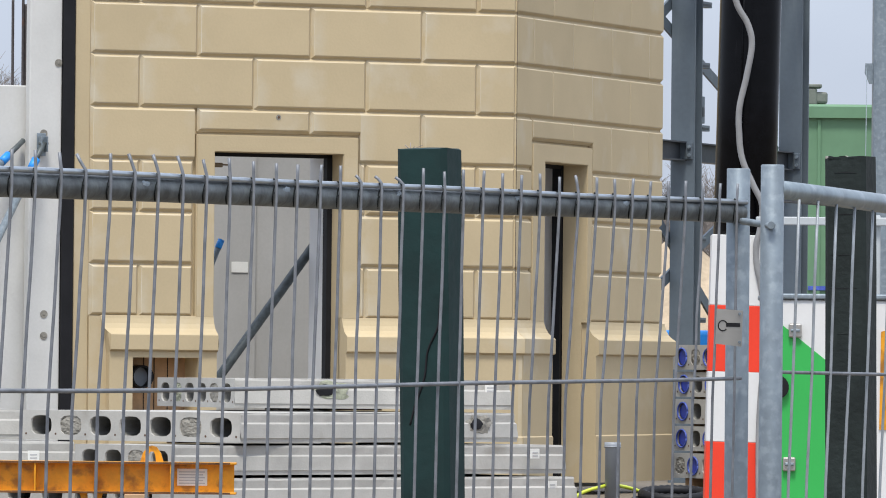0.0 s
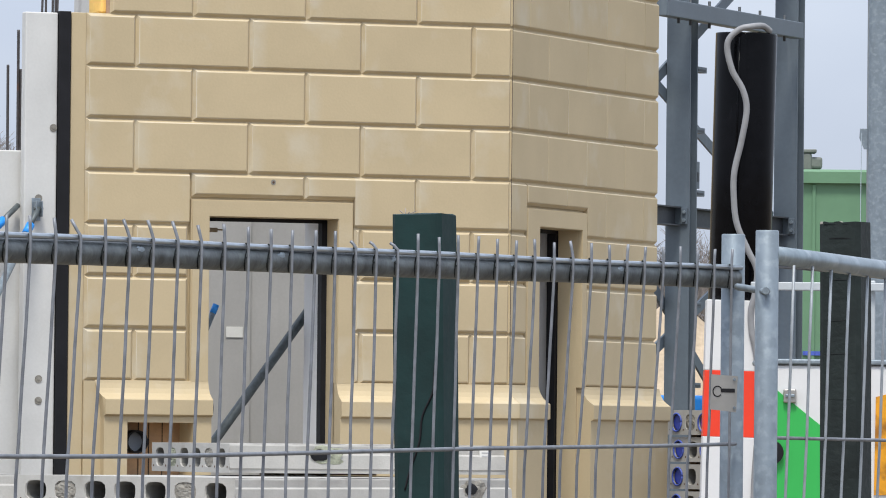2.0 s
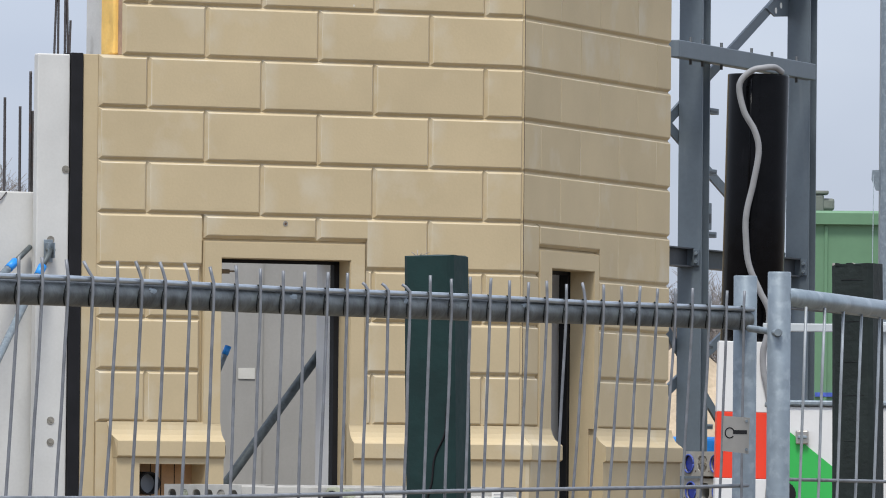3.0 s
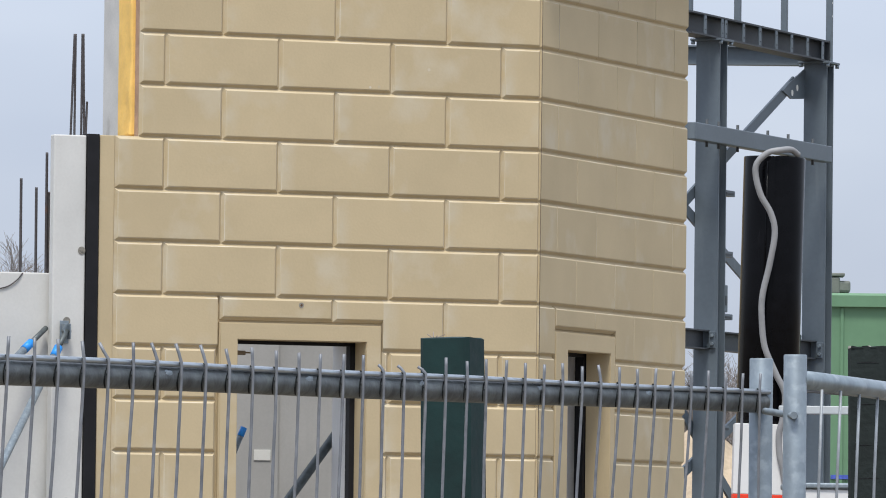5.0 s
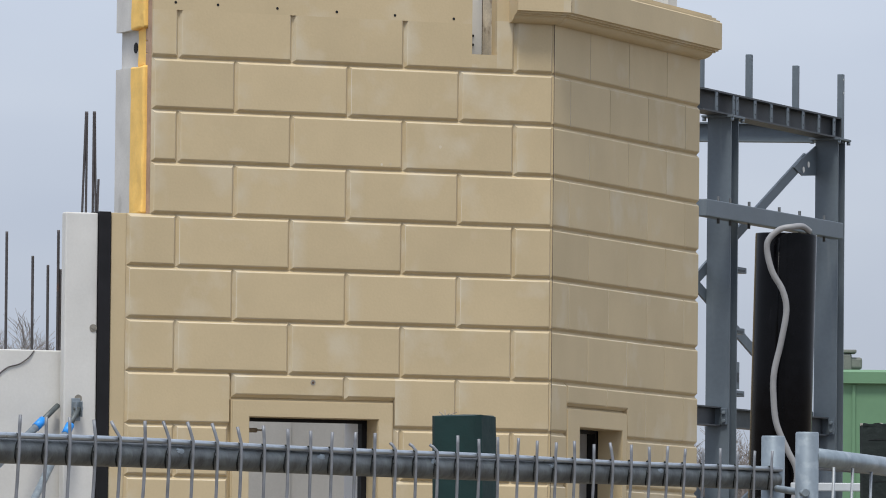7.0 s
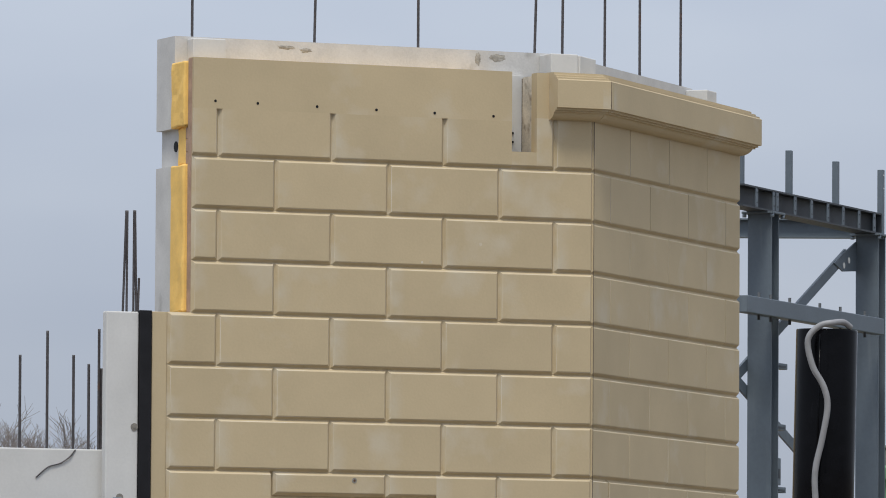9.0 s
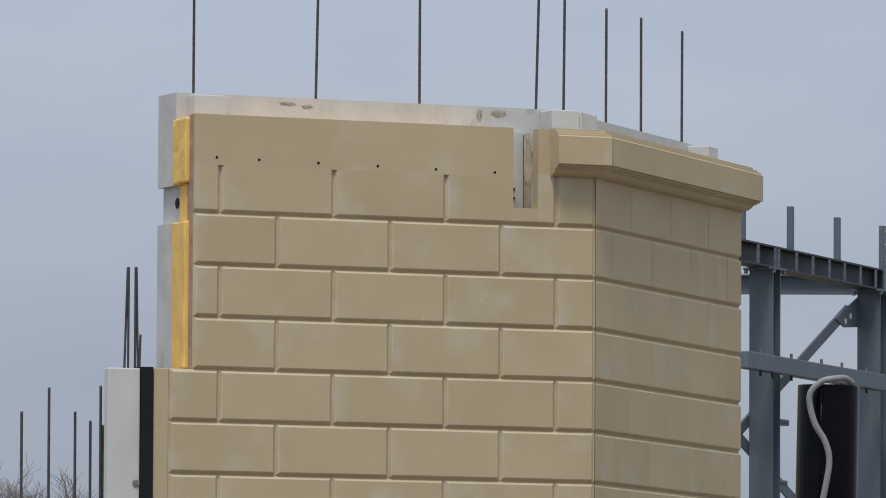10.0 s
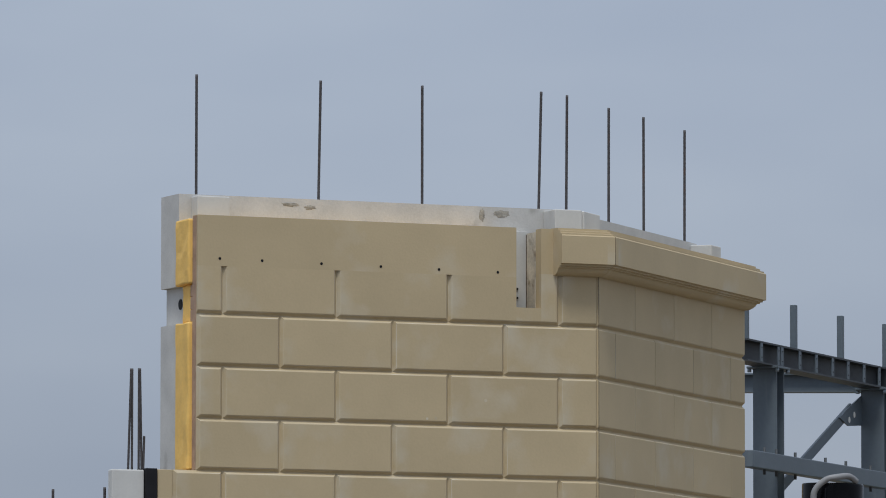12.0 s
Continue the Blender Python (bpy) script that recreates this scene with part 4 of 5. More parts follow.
tube(b, curve_points([(1.40, 39.97, 3.885), (1.36, 39.93, 3.91), (1.30, 39.87, 3.905), (1.225, 39.86, 3.885), (1.165, 39.86, 3.81), (1.19, 39.86, 3.67), (1.25, 39.86, 3.56), (1.272, 39.86, 3.45), (1.245, 39.86, 3.28), (1.208, 39.86, 3.11),
                      (1.207, 39.86, 2.97), (1.225, 39.86, 2.83), (1.285, 39.86, 2.69), (1.335, 39.86, 2.58), (1.325, 39.86, 2.45), (1.305, 39.86, 2.36), (1.31, 39.86, 2.25), (1.335, 39.86, 2.13), (1.36, 39.86, 1.9), (1.33, 39.86, 1.4), (1.33, 39.8, 0.86)], 8), 0.0172, 12)
part("hose", b, CABLE, cable)

# ---- steel frame behind the tower ----
frame_m = pose(1.198, 53.0, -0.102, 0, 0, 69.8) @ Matrix.Scale(1.06, 4)
steel = thing("steel_frame", frame_m, "grey-painted bolted steel frame with columns, beams and braces", "steel frame")


def h_outline(b, x, y, z0, z1, depth, half, tf=0.012, tw=0.004):
    """An H section standing upright, drawn as one closed outline."""
    o = [(x, -half), (x + tf, -half), (x + tf, -tw), (x + depth - tf, -tw), (x + depth - tf, -half), (x + depth, -half),
         (x + depth, half), (x + depth - tf, half), (x + depth - tf, tw), (x + tf, tw), (x + tf, half), (x, half)]
    lo = [b.verts.new((px, py + y, z0)) for px, py in o]
    hi = [b.verts.new((px, py + y, z1)) for px, py in o]
    for i in range(12):
        b.faces.new((lo[i], lo[(i + 1) % 12], hi[(i + 1) % 12], hi[i]))
    b.faces.new(lo[::-1])
    b.faces.new(hi)


def h_column(x, label=""):
    b = bmesh.new()
    h_outline(b, x, 0.0, 0.86, 5.205, 0.16, 0.085)
    col = part("column", b, STEEL, steel)
    b = bmesh.new()
    soft_box(b, x - 0.05, x + 0.21, -0.115, 0.115, 5.2052, 5.220, 0.002, 1)
    part("head_plate", b, STEEL, col)
    for dx in (-0.03, 0.19):
        for dy in (-0.1, 0.1):
            b = bmesh.new()
            tube(b, [(x + dx, dy, 5.18), (x + dx, dy, 5.206)], 0.014, 6)
            part("bolt", b, GALV, col)
    return col


c1, c2 = h_column(0.0), h_column(2.36)


def i_beam(name, x0, x1, y0, z0, z1, half=0.06, tf=0.012, mat=None):
    b = bmesh.new()
    w = 0.004
    prism(b, [(y0 - half, z0), (y0 + half, z0), (y0 + half, z0 + tf), (y0 + w, z0 + tf), (y0 + w, z1 - tf), (y0 + half, z1 - tf),
              (y0 + half, z1), (y0 - half, z1), (y0 - half, z1 - tf), (y0 - w, z1 - tf), (y0 - w, z0 + tf), (y0 - half, z0 + tf)], x0, x1)
    return part(name, b, mat or STEEL, steel)


# darker steel stands in for the shade between flanges and stiffeners
top = i_beam("top_beam", -0.56, 2.452, 0.0, 5.2205, 5.372, 0.075, 0.012, DARKSTEEL)
b = bmesh.new()
soft_box(b, 2.4522, 2.4602, -0.075, 0.075, 5.2205, 5.372, 0.001, 1)
part("end_plate", b, DARKSTEEL, top)
for x in (-0.30, 0.06, 0.135, 0.516, 0.872, 1.232, 1.573, 1.93, 2.278):
    b = bmesh.new()
    soft_box(b, x, x + 0.05, -0.074, -0.066, 5.233, 5.359, 0.001, 1)
    part("stiffener", b, STEEL, top)
    for z in (5.262, 5.33):
        b = bmesh.new()
        tube(b, [(x + 0.025, -0.078, z), (x + 0.025, -0.0738, z)], 0.005, 6)
        part("bolt", b, DARKSTEEL, top)
for x, y, z0 in ((-0.40, 0.0, 5.3722), (0.62, 0.0, 5.3722), (1.645, 0.0, 5.3722), (2.482, -0.062, 5.19)):
    b = bmesh.new()
    soft_box(b, x - 0.0215, x + 0.0215, y - 0.021, y + 0.021, z0, 5.685, 0.003, 1)
    up_ = part("upright", b, STEEL, steel)
    if y:
        for z in (5.55, 5.645):
            b = bmesh.new()
            tube(b, [(x, y - 0.0225, z), (x, y - 0.0205, z)], 0.006, 8)
            part("bolt_hole", b, LABEL, up_)
b = bmesh.new()
soft_box(b, -0.75, 2.22, -0.175, -0.09, 4.49, 4.606, 0.006, 2)
mid = part("rail_beam", b, STEEL, steel)
for x in (-0.45, -0.2, 0.2, 0.85, 1.3, 1.85):
    b = bmesh.new()
    tube(b, [(x, -0.15, 4.455), (x, -0.15, 4.64)], 0.010, 6)
    part("bolt", b, DARKSTEEL, mid)
low = i_beam("tie_beam", -0.56, -0.001, 0.02, 3.10, 3.232, 0.05, 0.01, DARKSTEEL)
low2 = i_beam("tie_beam", 0.161, 2.359, 0.02, 3.10, 3.232, 0.05, 0.01, DARKSTEEL)
for x, pb in ((-0.02, low), (2.34, low2)):
    b = bmesh.new()
    soft_box(b, x, x + 0.018, -0.075, -0.0305, 3.11, 3.222, 0.002, 1)
    pl = part("end_plate", b, STEEL, pb)
    for z in (3.138, 3.195):
        b = bmesh.new()
        tube(b, [(x - 0.012, -0.055, z), (x + 0.001, -0.055, z)], 0.013, 6)
        part("bolt", b, GALV, pl)
b = bmesh.new()
prism(b, [(55.55, 5.415), (55.67, 5.415), (55.67, 5.427), (55.615, 5.427), (55.615, 5.548), (55.67, 5.548), (55.67, 5.56), (55.55, 5.56),
          (55.55, 5.548), (55.605, 5.548), (55.605, 5.427), (55.55, 5.427)], 0.80, 2.02)
b.transform(frame_m.inverted())
part("back_beam", b, STEEL, steel)


def brace(x0, z0, x1, z1, y, half=0.04):
    b = bmesh.new()
    d = Vector((x1 - x0, 0, z1 - z0)).normalized()
    n_ = Vector((-d.z, 0, d.x)) * half
    o = [Vector((x0, 0, z0)) + n_, Vector((x0, 0, z0)) - n_, Vector((x1, 0, z1)) - n_, Vector((x1, 0, z1)) + n_]
    plate(b, [(p.x, p.z) for p in o], y, y + 0.016)
    return part("brace", b, STEEL, steel)


brace(-0.33, 4.035, 2.16, 5.065, 0.09)
b = bmesh.new()
plate(b, [(2.358, 5.165), (2.358, 4.955), (2.054, 4.935), (1.863, 4.983), (2.006, 5.045)], 0.078, 0.0895)
gus = part("gusset_plate", b, STEEL, steel)
for x, z in ((2.066, 4.979), (2.179, 5.022)):
    b = bmesh.new()
    tube(b, [(x, 0.074, z), (x, 0.0775, z)], 0.022, 12)
    part("pale_bolt_hole", b, LABEL, gus)
brace(-0.33, 4.105, 2.36, 3.23, 0.09)
brace(-0.33, 2.2, 2.36, 3.1, 0.09)
brace(-0.33, 2.75, 2.36, 1.3, 0.09)
for z, hgt, out in ((4.155, 0.04, 0.19), (3.738, 0.04, 0.16), (3.36, 0.185, 0.055), (3.310, 0.04, 0.165), (2.55, 0.035, 0.12), (2.0, 0.035, 0.12)):
    b = bmesh.new()
    soft_box(b, 0.161, 0.161 + out, -0.085, -0.03, z, z + hgt, 0.003, 1)
    br = part("bracket", b, STEEL, c1)
    b = bmesh.new()
    soft_box(b, 0.1612, 0.161 + out * 0.8, -0.088, -0.0855, z + hgt * 0.25, z + hgt * 0.6, 0.0008, 1)
    part("slot", b, DARKSTEEL, br)

# ---- slab stack with blue plugs behind the tower ----
PLUGS = {0: (1, 3, 5), 1: (0, 2, 4), 2: (0, 3, 5), 3: (0, 2, 5), 4: (0, 2, 4)}
for i in range(5):
    w_, t_ = 1.2, 0.166
    dx = (-0.012, 0.0, 0.006, 0.012, -0.004)[i]
    s = hollow_slab(pose(1.072 + dx, 49.55, 0.952 + i * 0.182, 0, 0, -58), w_, t_, 1.2, 7, {0: (0,), 4: (1,)}.get(i, ()), "pale hollow-core slab with blue plugged cores")
    s["group"] = "plugged slab stack"
    cell = (w_ - 0.06) / 7
    for k in PLUGS[i]:
        cx, zc = 0.03 + cell * (k + 0.5), t_ / 2
        b = bmesh.new()
        tube(b, [(cx, 0.006, zc), (cx, 0.012, zc), (cx, 0.05, zc)], [0.046, 0.054, 0.055], 18)
        p = part("core_plug", b, BLUE, s, "blue plastic core plug")
        b = bmesh.new()
        tube(b, [(cx + 0.06 * math.cos(a), -0.004, zc + 0.06 * math.sin(a)) for a in (2 * math.pi * j / 20 for j in range(21))], 0.006, 6)
        part("plug_rim", b, BLUERIM, p)
    if i < 4:
        for x_ in (0.1, 1.02):
            b = bmesh.new()
            soft_box(b, x_, x_ + 0.08, 0.1, 1.1, t_ + 0.0003, t_ + 0.0157, 0.002, 1)
            part("spacer", b, WOOD, s)
    if i == 0:
        for x_ in (0.1, 1.02):
            b = bmesh.new()
            soft_box(b, x_, x_ + 0.09, 0.05, 1.15, -0.095, -0.0005, 0.004, 1)
            part("bearer", b, WOOD, s)

# ---- green container, white and green machine, mast ----
box_m = pose(2.42, 62.0, 0.82)
container = thing("site_container", box_m, "green painted steel site container with folded roof rim", "container")
b = bmesh.new()
soft_box(b, 0.0, 6.0, 0.03, 2.4, 0.0, 3.0, 0.01, 1)
part("body", b, BOXGREEN, container)
b = bmesh.new()
prism(b, [(-0.02, 2.99), (-0.02, 3.085), (0.0, 3.105), (2.43, 3.105), (2.43, 2.99)], -0.03, 6.03)
part("roof_rim", b, BOXGREEN, container)
for x in (0.12, 1.1):
    b = bmesh.new()
    soft_box(b, x, x + 0.03, 0.015, 0.0299, 0.1, 2.98, 0.004, 1)
    part("rib", b, BOXGREEN, container)
b = bmesh.new()
box(b, 0.05, 0.9, 0.012, 0.029, 1.535, 1.57)
part("trim_strip", b, BLUERIM, container, "thin blue strip")
vent = thing("roof_vent", pose(2.40, 62.4, 3.925), "grey vent box on the container roof", "vent")
b = bmesh.new()
soft_box(b, -0.05, 0.15, 0, 0.3, 0, 0.155, 0.02, 2)
part("housing", b, ROOFGREY, vent)
b = bmesh.new()
soft_box(b, 0.1, 0.24, 0.02, 0.28, 0.02, 0.12, 0.02, 2)
part("outlet", b, ROOFGREY, vent)
b = bmesh.new()
soft_box(b, -0.055, 0.19, -0.01, 0.31, 0.156, 0.185, 0.008, 2)
part("cap", b, ROOFGREY, vent)

mach = thing("site_machine", pose(1.03, 30.0, 0.55), "white and green enclosed site machine with metal latches", "machine")
b = bmesh.new()
soft_box(b, 0.0, 1.3, 0.0, 0.9, 0.0, 1.43, 0.02, 2)
part("housing", b, WHITE, mach)
b = bmesh.new()
soft_box(b, -0.01, 1.31, -0.012, 0.91, 1.4302, 1.452, 0.006, 2)
part("roof_edge", b, GALV, mach)
b = bmesh.new()
plate(b, [(0.012, 0.03), (0.285, 0.03), (0.285, 1.145), (0.255, 1.17), (0.06, 1.325), (0.012, 1.325)], -0.006, -0.001)
door = part("green_door", b, GREENPAINT, mach, "bright green door panel with slanted corner")
for x, z in ((0.115, 1.30), (0.095, 0.755)):
    b = bmesh.new()
    soft_box(b, x - 0.028, x + 0.025, -0.026, -0.0065, z - 0.028, z + 0.03, 0.006, 2)
    lt = part("latch", b, STAINLESS, door, "stainless toggle latch")
    b = bmesh.new()
    soft_box(b, x - 0.02, x + 0.018, -0.034, -0.0262, z - 0.005, z + 0.008, 0.003, 1)
    part("lever", b, GALV, lt)
b = bmesh.new()
tube(b, [(0.04, -0.03, 1.07), (0.04, -0.0065, 1.07)], 0.05, 20)
part("round_handle", b, GASKET, door)
b = bmesh.new()
plate(b, [(0.46, 0.9), (0.62, 0.9), (0.62, 1.34), (0.465, 1.30)], -0.006, -0.001)
part("orange_sticker", b, ORANGE, mach)
rail = thing("guard_rail", pose(1.02, 31.2, 0.55), "pale grey painted guard rail behind the machine", "guard rail")
b = bmesh.new()
soft_box(b, 0, 1.4, -0.015, 0.015, 1.755, 1.79, 0.004, 2)
part("bar", b, PALEPAINT, rail)
for x in (0.5, 1.38):
    b = bmesh.new()
    soft_box(b, x, x + 0.03, 0.016, 0.046, 0, 1.8, 0.004, 1)
    part("stanchion", b, PALEPAINT, rail)
pole = thing("galvanised_mast", pose(1.6405, 34.0, 0.76), "tall galvanised steel mast with a small bracket", "mast")
b = bmesh.new()
soft_box(b, 0.0085, 0.19, 0, 0.17, 0.0, 6.25, 0.025, 3)
part("shaft", b, GALV, pole)
b = bmesh.new()
plate(b, [(0.008, 2.353), (-0.0275, 2.353), (-0.030, 2.31), (-0.0085, 2.258), (0.008, 2.258)], 0.04, 0.06)
br = part("bracket", b, GALV, pole)
b = bmesh.new()
tube(b, [(-0.021, 0.036, 2.332), (-0.0275, 0.036, 0.7)], 0.0018, 6)
part("cord", b, GALV, br)

# ---- sand, blue cover, bare trees behind ----
b = bmesh.new()
N = 36
rows_ = []
for i in range(N + 1):
    r_ = []
    for j in range(N + 1):
        x, y = (i / N * 2 - 1), (j / N * 2 - 1)
        d = math.hypot(x, y)
        z = max(0.0, 1 - d) ** 0.85 * 1.95 + (0.16 * noise.noise((x * 3, y * 3, 2)) + 0.08 * noise.noise((x * 9, y * 9, 5))) * min(1, max(0, (1 - d) * 5))
        r_.append(b.verts.new((1.35 + x * 2.1, 60.0 + y * 2.2 - 0.5, 0.82 + z)))
    rows_.append(r_)
for p, q in zip(rows_, rows_[1:]):
    for j in range(N):
        b.faces.new((p[j], q[j], q[j + 1], p[j + 1]))
tagged(part("sand_heap", b, SAND), "heap of pale brown sand behind the steel frame", "sand heap", kind="stuff")
cover = thing("blue_cover", pose(0.9, 54.5, 0.85), "blue plastic sheet folded over a timber stack", "cover")
b = bmesh.new()
soft_box(b, 0, 0.75, 0, 0.6, 0.98, 1.12, 0.03, 3)
part("sheet", b, LIGHTBLUE, cover)
b = bmesh.new()
soft_box(b, 0.02, 0.73, 0.03, 0.57, 0, 0.979, 0.004, 1)
part("timber_stack", b, WOOD, cover)


def bare_tree(x, y, z, height, seed):
    t = thing("bare_tree", pose(x, y, z), "leafless winter tree with fine brown-grey twigs", "tree", "bare trees in the distance")
    rnd = random.Random(seed)
    trunk_b, crown_b = bmesh.new(), bmesh.new()

    def grow(p, d, ln, r, depth):
        q = p + d * ln * 0.5 + Vector((rnd.uniform(-1, 1), rnd.uniform(-1, 1), 0)) * ln * 0.06
        tube(crown_b, [p, q, p + d * ln], [r, r * 0.85, r * 0.65], 4 if depth < 3 else 3, False)
        if depth >= 6:
            return
        for k in range(3 if depth < 3 else 4):
            ax = Vector((rnd.uniform(-1, 1), rnd.uniform(-1, 1), rnd.uniform(-0.2, 0.7)))
            nd = (d * 0.8 + ax * 0.8).normalized()
            nd.z = abs(nd.z) * 0.8 + 0.12
            grow(p + d * ln * rnd.uniform(0.45, 1.0), nd.normalized(), ln * rnd.uniform(0.6, 0.78), max(0.0045, r * 0.54), depth + 1)

    tube(trunk_b, [(0, 0, -0.2), (0.03, 0, height * 0.15), (0, 0.02, height * 0.3)], [0.16, 0.13, 0.11], 8)
    part("trunk", trunk_b, BARK, t)
    for k in range(5):
        a = rnd.uniform(0, 6.28)
        grow(Vector((0, 0.02, height * rnd.uniform(0.22, 0.3))), Vector((0.6 * math.cos(a), 0.6 * math.sin(a), 1)).normalized(), height * 0.21, 0.055, 1)
    part("crown", crown_b, BARK, t)


for i, (x, y, hgt) in enumerate(((-11.3, 130, 8.3), (-10.1, 134, 8.4), (-10.7, 131, 8.0), (-12.0, 132, 8.5), (2.4, 128, 5.6), (3.3, 132, 6.2), (4.2, 129, 5.4), (3.9, 136, 6.0), (6.2, 133, 5.8), (1.4, 133, 6.0))):
    bare_tree(x, y, 0.8, hgt, 11 + i)

# ---- construction fence ----
AL, AR = Vector((-0.725, 10.5, 0)), Vector((0.362, 13.0, 0))


def on_fence(s):
    return AL + (AR - AL) * s


ax = (AR - AL).normalized()
sd = Vector((-ax.y, ax.x, 0))
FRONT = Vector((0, -0.0075, 0))
fence = thing("construction_fence", pose(0, 0, 0), "weathered galvanised construction fence panel with bent wire tips", "fence", "construction fences")
b = bmesh.new()
span_ = [i / 40 * 1.170 - 0.12 for i in range(41)]
tube(b, [on_fence(u) + FRONT + sd * 0.0216 + Vector((0, 0, 1.9521 + 0.0228 * u + 0.0008 * math.sin(9 * u))) for u in span_] + [on_fence(1.0545) + FRONT + sd * 0.0216 + Vector((0, 0, 1.9754))],
     [0.0188 + 0.0003 * noise.noise((u * 40, 0, 0)) for u in span_] + [0.0135], 24)
part("top_rail", b, RAILDARK, fence, "dark weathered round top rail")
for z in (0.0, -0.297, -0.594, -0.89, -1.19, -1.49, -1.79):
    b = bmesh.new()
    if z == 0.0:
        pts = [on_fence(u) + FRONT + sd * 0.0071 + Vector((0, 0, 1.9733 + 0.0196 * u + 0.0009 * math.sin(14 * u))) for u in [i / 40 * 1.171 - 0.12 for i in range(41)]]
        tube(b, pts, 0.0046, 12)
    else:
        pts = [on_fence(u) + FRONT + sd * 0.0059 + Vector((0, 0, 1.954 + 0.0235 * u + z + 0.002 * math.sin(7 * u + z * 9) - 0.004 * u * (1 - u) * 4)) for u in [i / 40 * 1.163 - 0.12 for i in range(41)]]
        tube(b, pts, 0.0034, 8)
    part("cross_wire", b, TOPWIRE if z == 0 else WIRE, fence)
# uprights: uneven spacing and lean in millimetres, tips knocked over here and there
OFF = (3, -3, -2, -3, -2, -2, -3, 0, 1, 2, 5, 6, 2, 7, 1, -1, -3, 0, -1, 4, -1, -1, -2, -4, -4, -2, -1, 0, 0, -2, -3, 2, 1, 0, 1, 4)
LEAN = (15, 15, 14.5, 14.5, 14, 12, 11, 9, 8, 7, 7.5, 8, 5.5, 9, 6, 6, 5, 6, 7, 8, 4.5, 8, 9, 10, 12.5, 13.5, 16.5, 19, 18, 17, 17.5, 18, 15, 12, 8, 1.5)
BENT = {2: -0.003, 3: -0.014, 5: -0.010, 6: -0.009, 7: -0.009, 8: -0.006, 9: -0.002, 15: -0.009, 16: -0.011, 17: -0.013, 26: -0.005}
rw = random.Random(5)
for i in range(-4, 36):
    off, lean = (OFF[i], LEAN[i]) if i >= 0 else (0, 15)
    p = on_fence(0.002018 + 0.029387 * i - 3.02e-6 * i * i + off / 2726)
    zt = 1.954 + 0.0225 * i / 34
    short = i in (15, 16, 17)
    up_, bend = (0.033 if short else 0.0485 + rw.uniform(-0.003, 0.002)), BENT.get(i, rw.uniform(-0.001, 0.0015))
    wob = rw.uniform(-0.0005, 0.0005) * (2.2 if i in (12, 13, 33) else 1)
    pts = [p + Vector((bend, -0.0075, zt + up_)), p + Vector((bend * 0.5, -0.0075, zt + up_ - (0.004 if short else 0.013))), p + Vector((0.0, -0.0075, zt + 0.022)),
           p + Vector((0, -0.0075, zt))]
    for k in range(1, 10):
        f = k / 8
        pts.append(p + Vector((-lean / 1000 * (f * 0.92 + 0.08 * f * f) + wob * math.sin(k * 1.3 + i), -0.0075, zt - 0.005 - 0.29 * f)))
    end = pts[-1]
    pts.append(Vector((end.x - 0.02, end.y, 0.12)))
    b = bmesh.new()
    tube(b, pts, 0.00245, 8)
    uw = part("upright_wire", b, WIRE, fence)
    # contact shadow of the upright, drawn on the rail as a thin dark bar
    b = bmesh.new()
    hub_ = p + FRONT + sd * 0.0216 + Vector((0, 0, zt - 0.0019))
    pts = []
    for k in range(11):
        a = radians(62 - 13.0 * k)
        q = hub_ + (Vector((0, 0, 1)) * math.sin(a) - sd * math.cos(a)) * 0.0181
        pts.append(q + ax * ((p.x - 0.0022 - 0.0042 * math.sin(min(1.0, k / 8) * 1.9) - q.x) / ax.x))
    tube(b, pts, [0.0010 + 0.0009 * math.sin(math.pi * k / 10) for k in range(11)], 6)
    part("rust_line", b, WELDSHADE, uw)
    for dz in ((0.021, 0.0) if i % 6 else (0.021,)):
        b = bmesh.new()
        bmesh.ops.create_icosphere(b, subdivisions=1, radius=0.0021)
        b.transform(Matrix.Translation(p + FRONT + sd * 0.0032 + Vector((-0.001, 0, zt + dz))))
        part("weld_spot", b, WELDSHADE, uw)
for u in (0.165, 0.345, 0.50, 0.675, 0.845):
    b = bmesh.new()
    bmesh.ops.create_icosphere(b, subdivisions=3, radius=1.0)
    q = on_fence(u) + FRONT + sd * 0.0216 + Vector((0, 0, 1.9521 + 0.0228 * u)) - sd * 0.0163 + Vector((0, 0, 0.0062))
    for v in b.verts:
        f = 1 + 0.5 * noise.noise(v.co * 1.8 + Vector((u * 30, 0, 0)))
        v.co = q + ax * v.co.x * 0.014 * f + sd * v.co.y * 0.0022 + Vector((0, 0, v.co.z * 0.0062 * f))
    part("zinc_run", b, GALV, fence, "pale blob of run zinc on the rail")
for x, y, zt in ((0.3975, 13.135, 2.055), (on_fence(-0.12).x, on_fence(-0.12).y + 0.045, 2.03)):
    b = bmesh.new()
    tube(b, [(x, y, 0.04), (x, y, zt - 0.002), (x, y, zt)], [0.021, 0.021, 0.0195], 24)
    part("end_post", b, GALV, fence, "galvanised round end post")
b = bmesh.new()
tube(b, curve_points([(0.40, 12.985, 1.958), (0.425, 12.93, 1.953), (0.446, 12.875, 1.948)], 5), 0.0062, 8)
cp = part("coupler", b, GALV, fence)
b = bmesh.new()
tube(b, [(0.447, 12.866, 1.949), (0.449, 12.876, 1.9495)], 0.0066, 10)
part("nut", b, GALV, cp)

fence2 = thing("construction_fence", pose(0, 0, 0), "galvanised construction fence panel with a clean top rail", "fence", "construction fences")
BL, BR = Vector((0.473, 12.9, 0)), Vector((0.675, 13.4, 0))
b = bmesh.new()
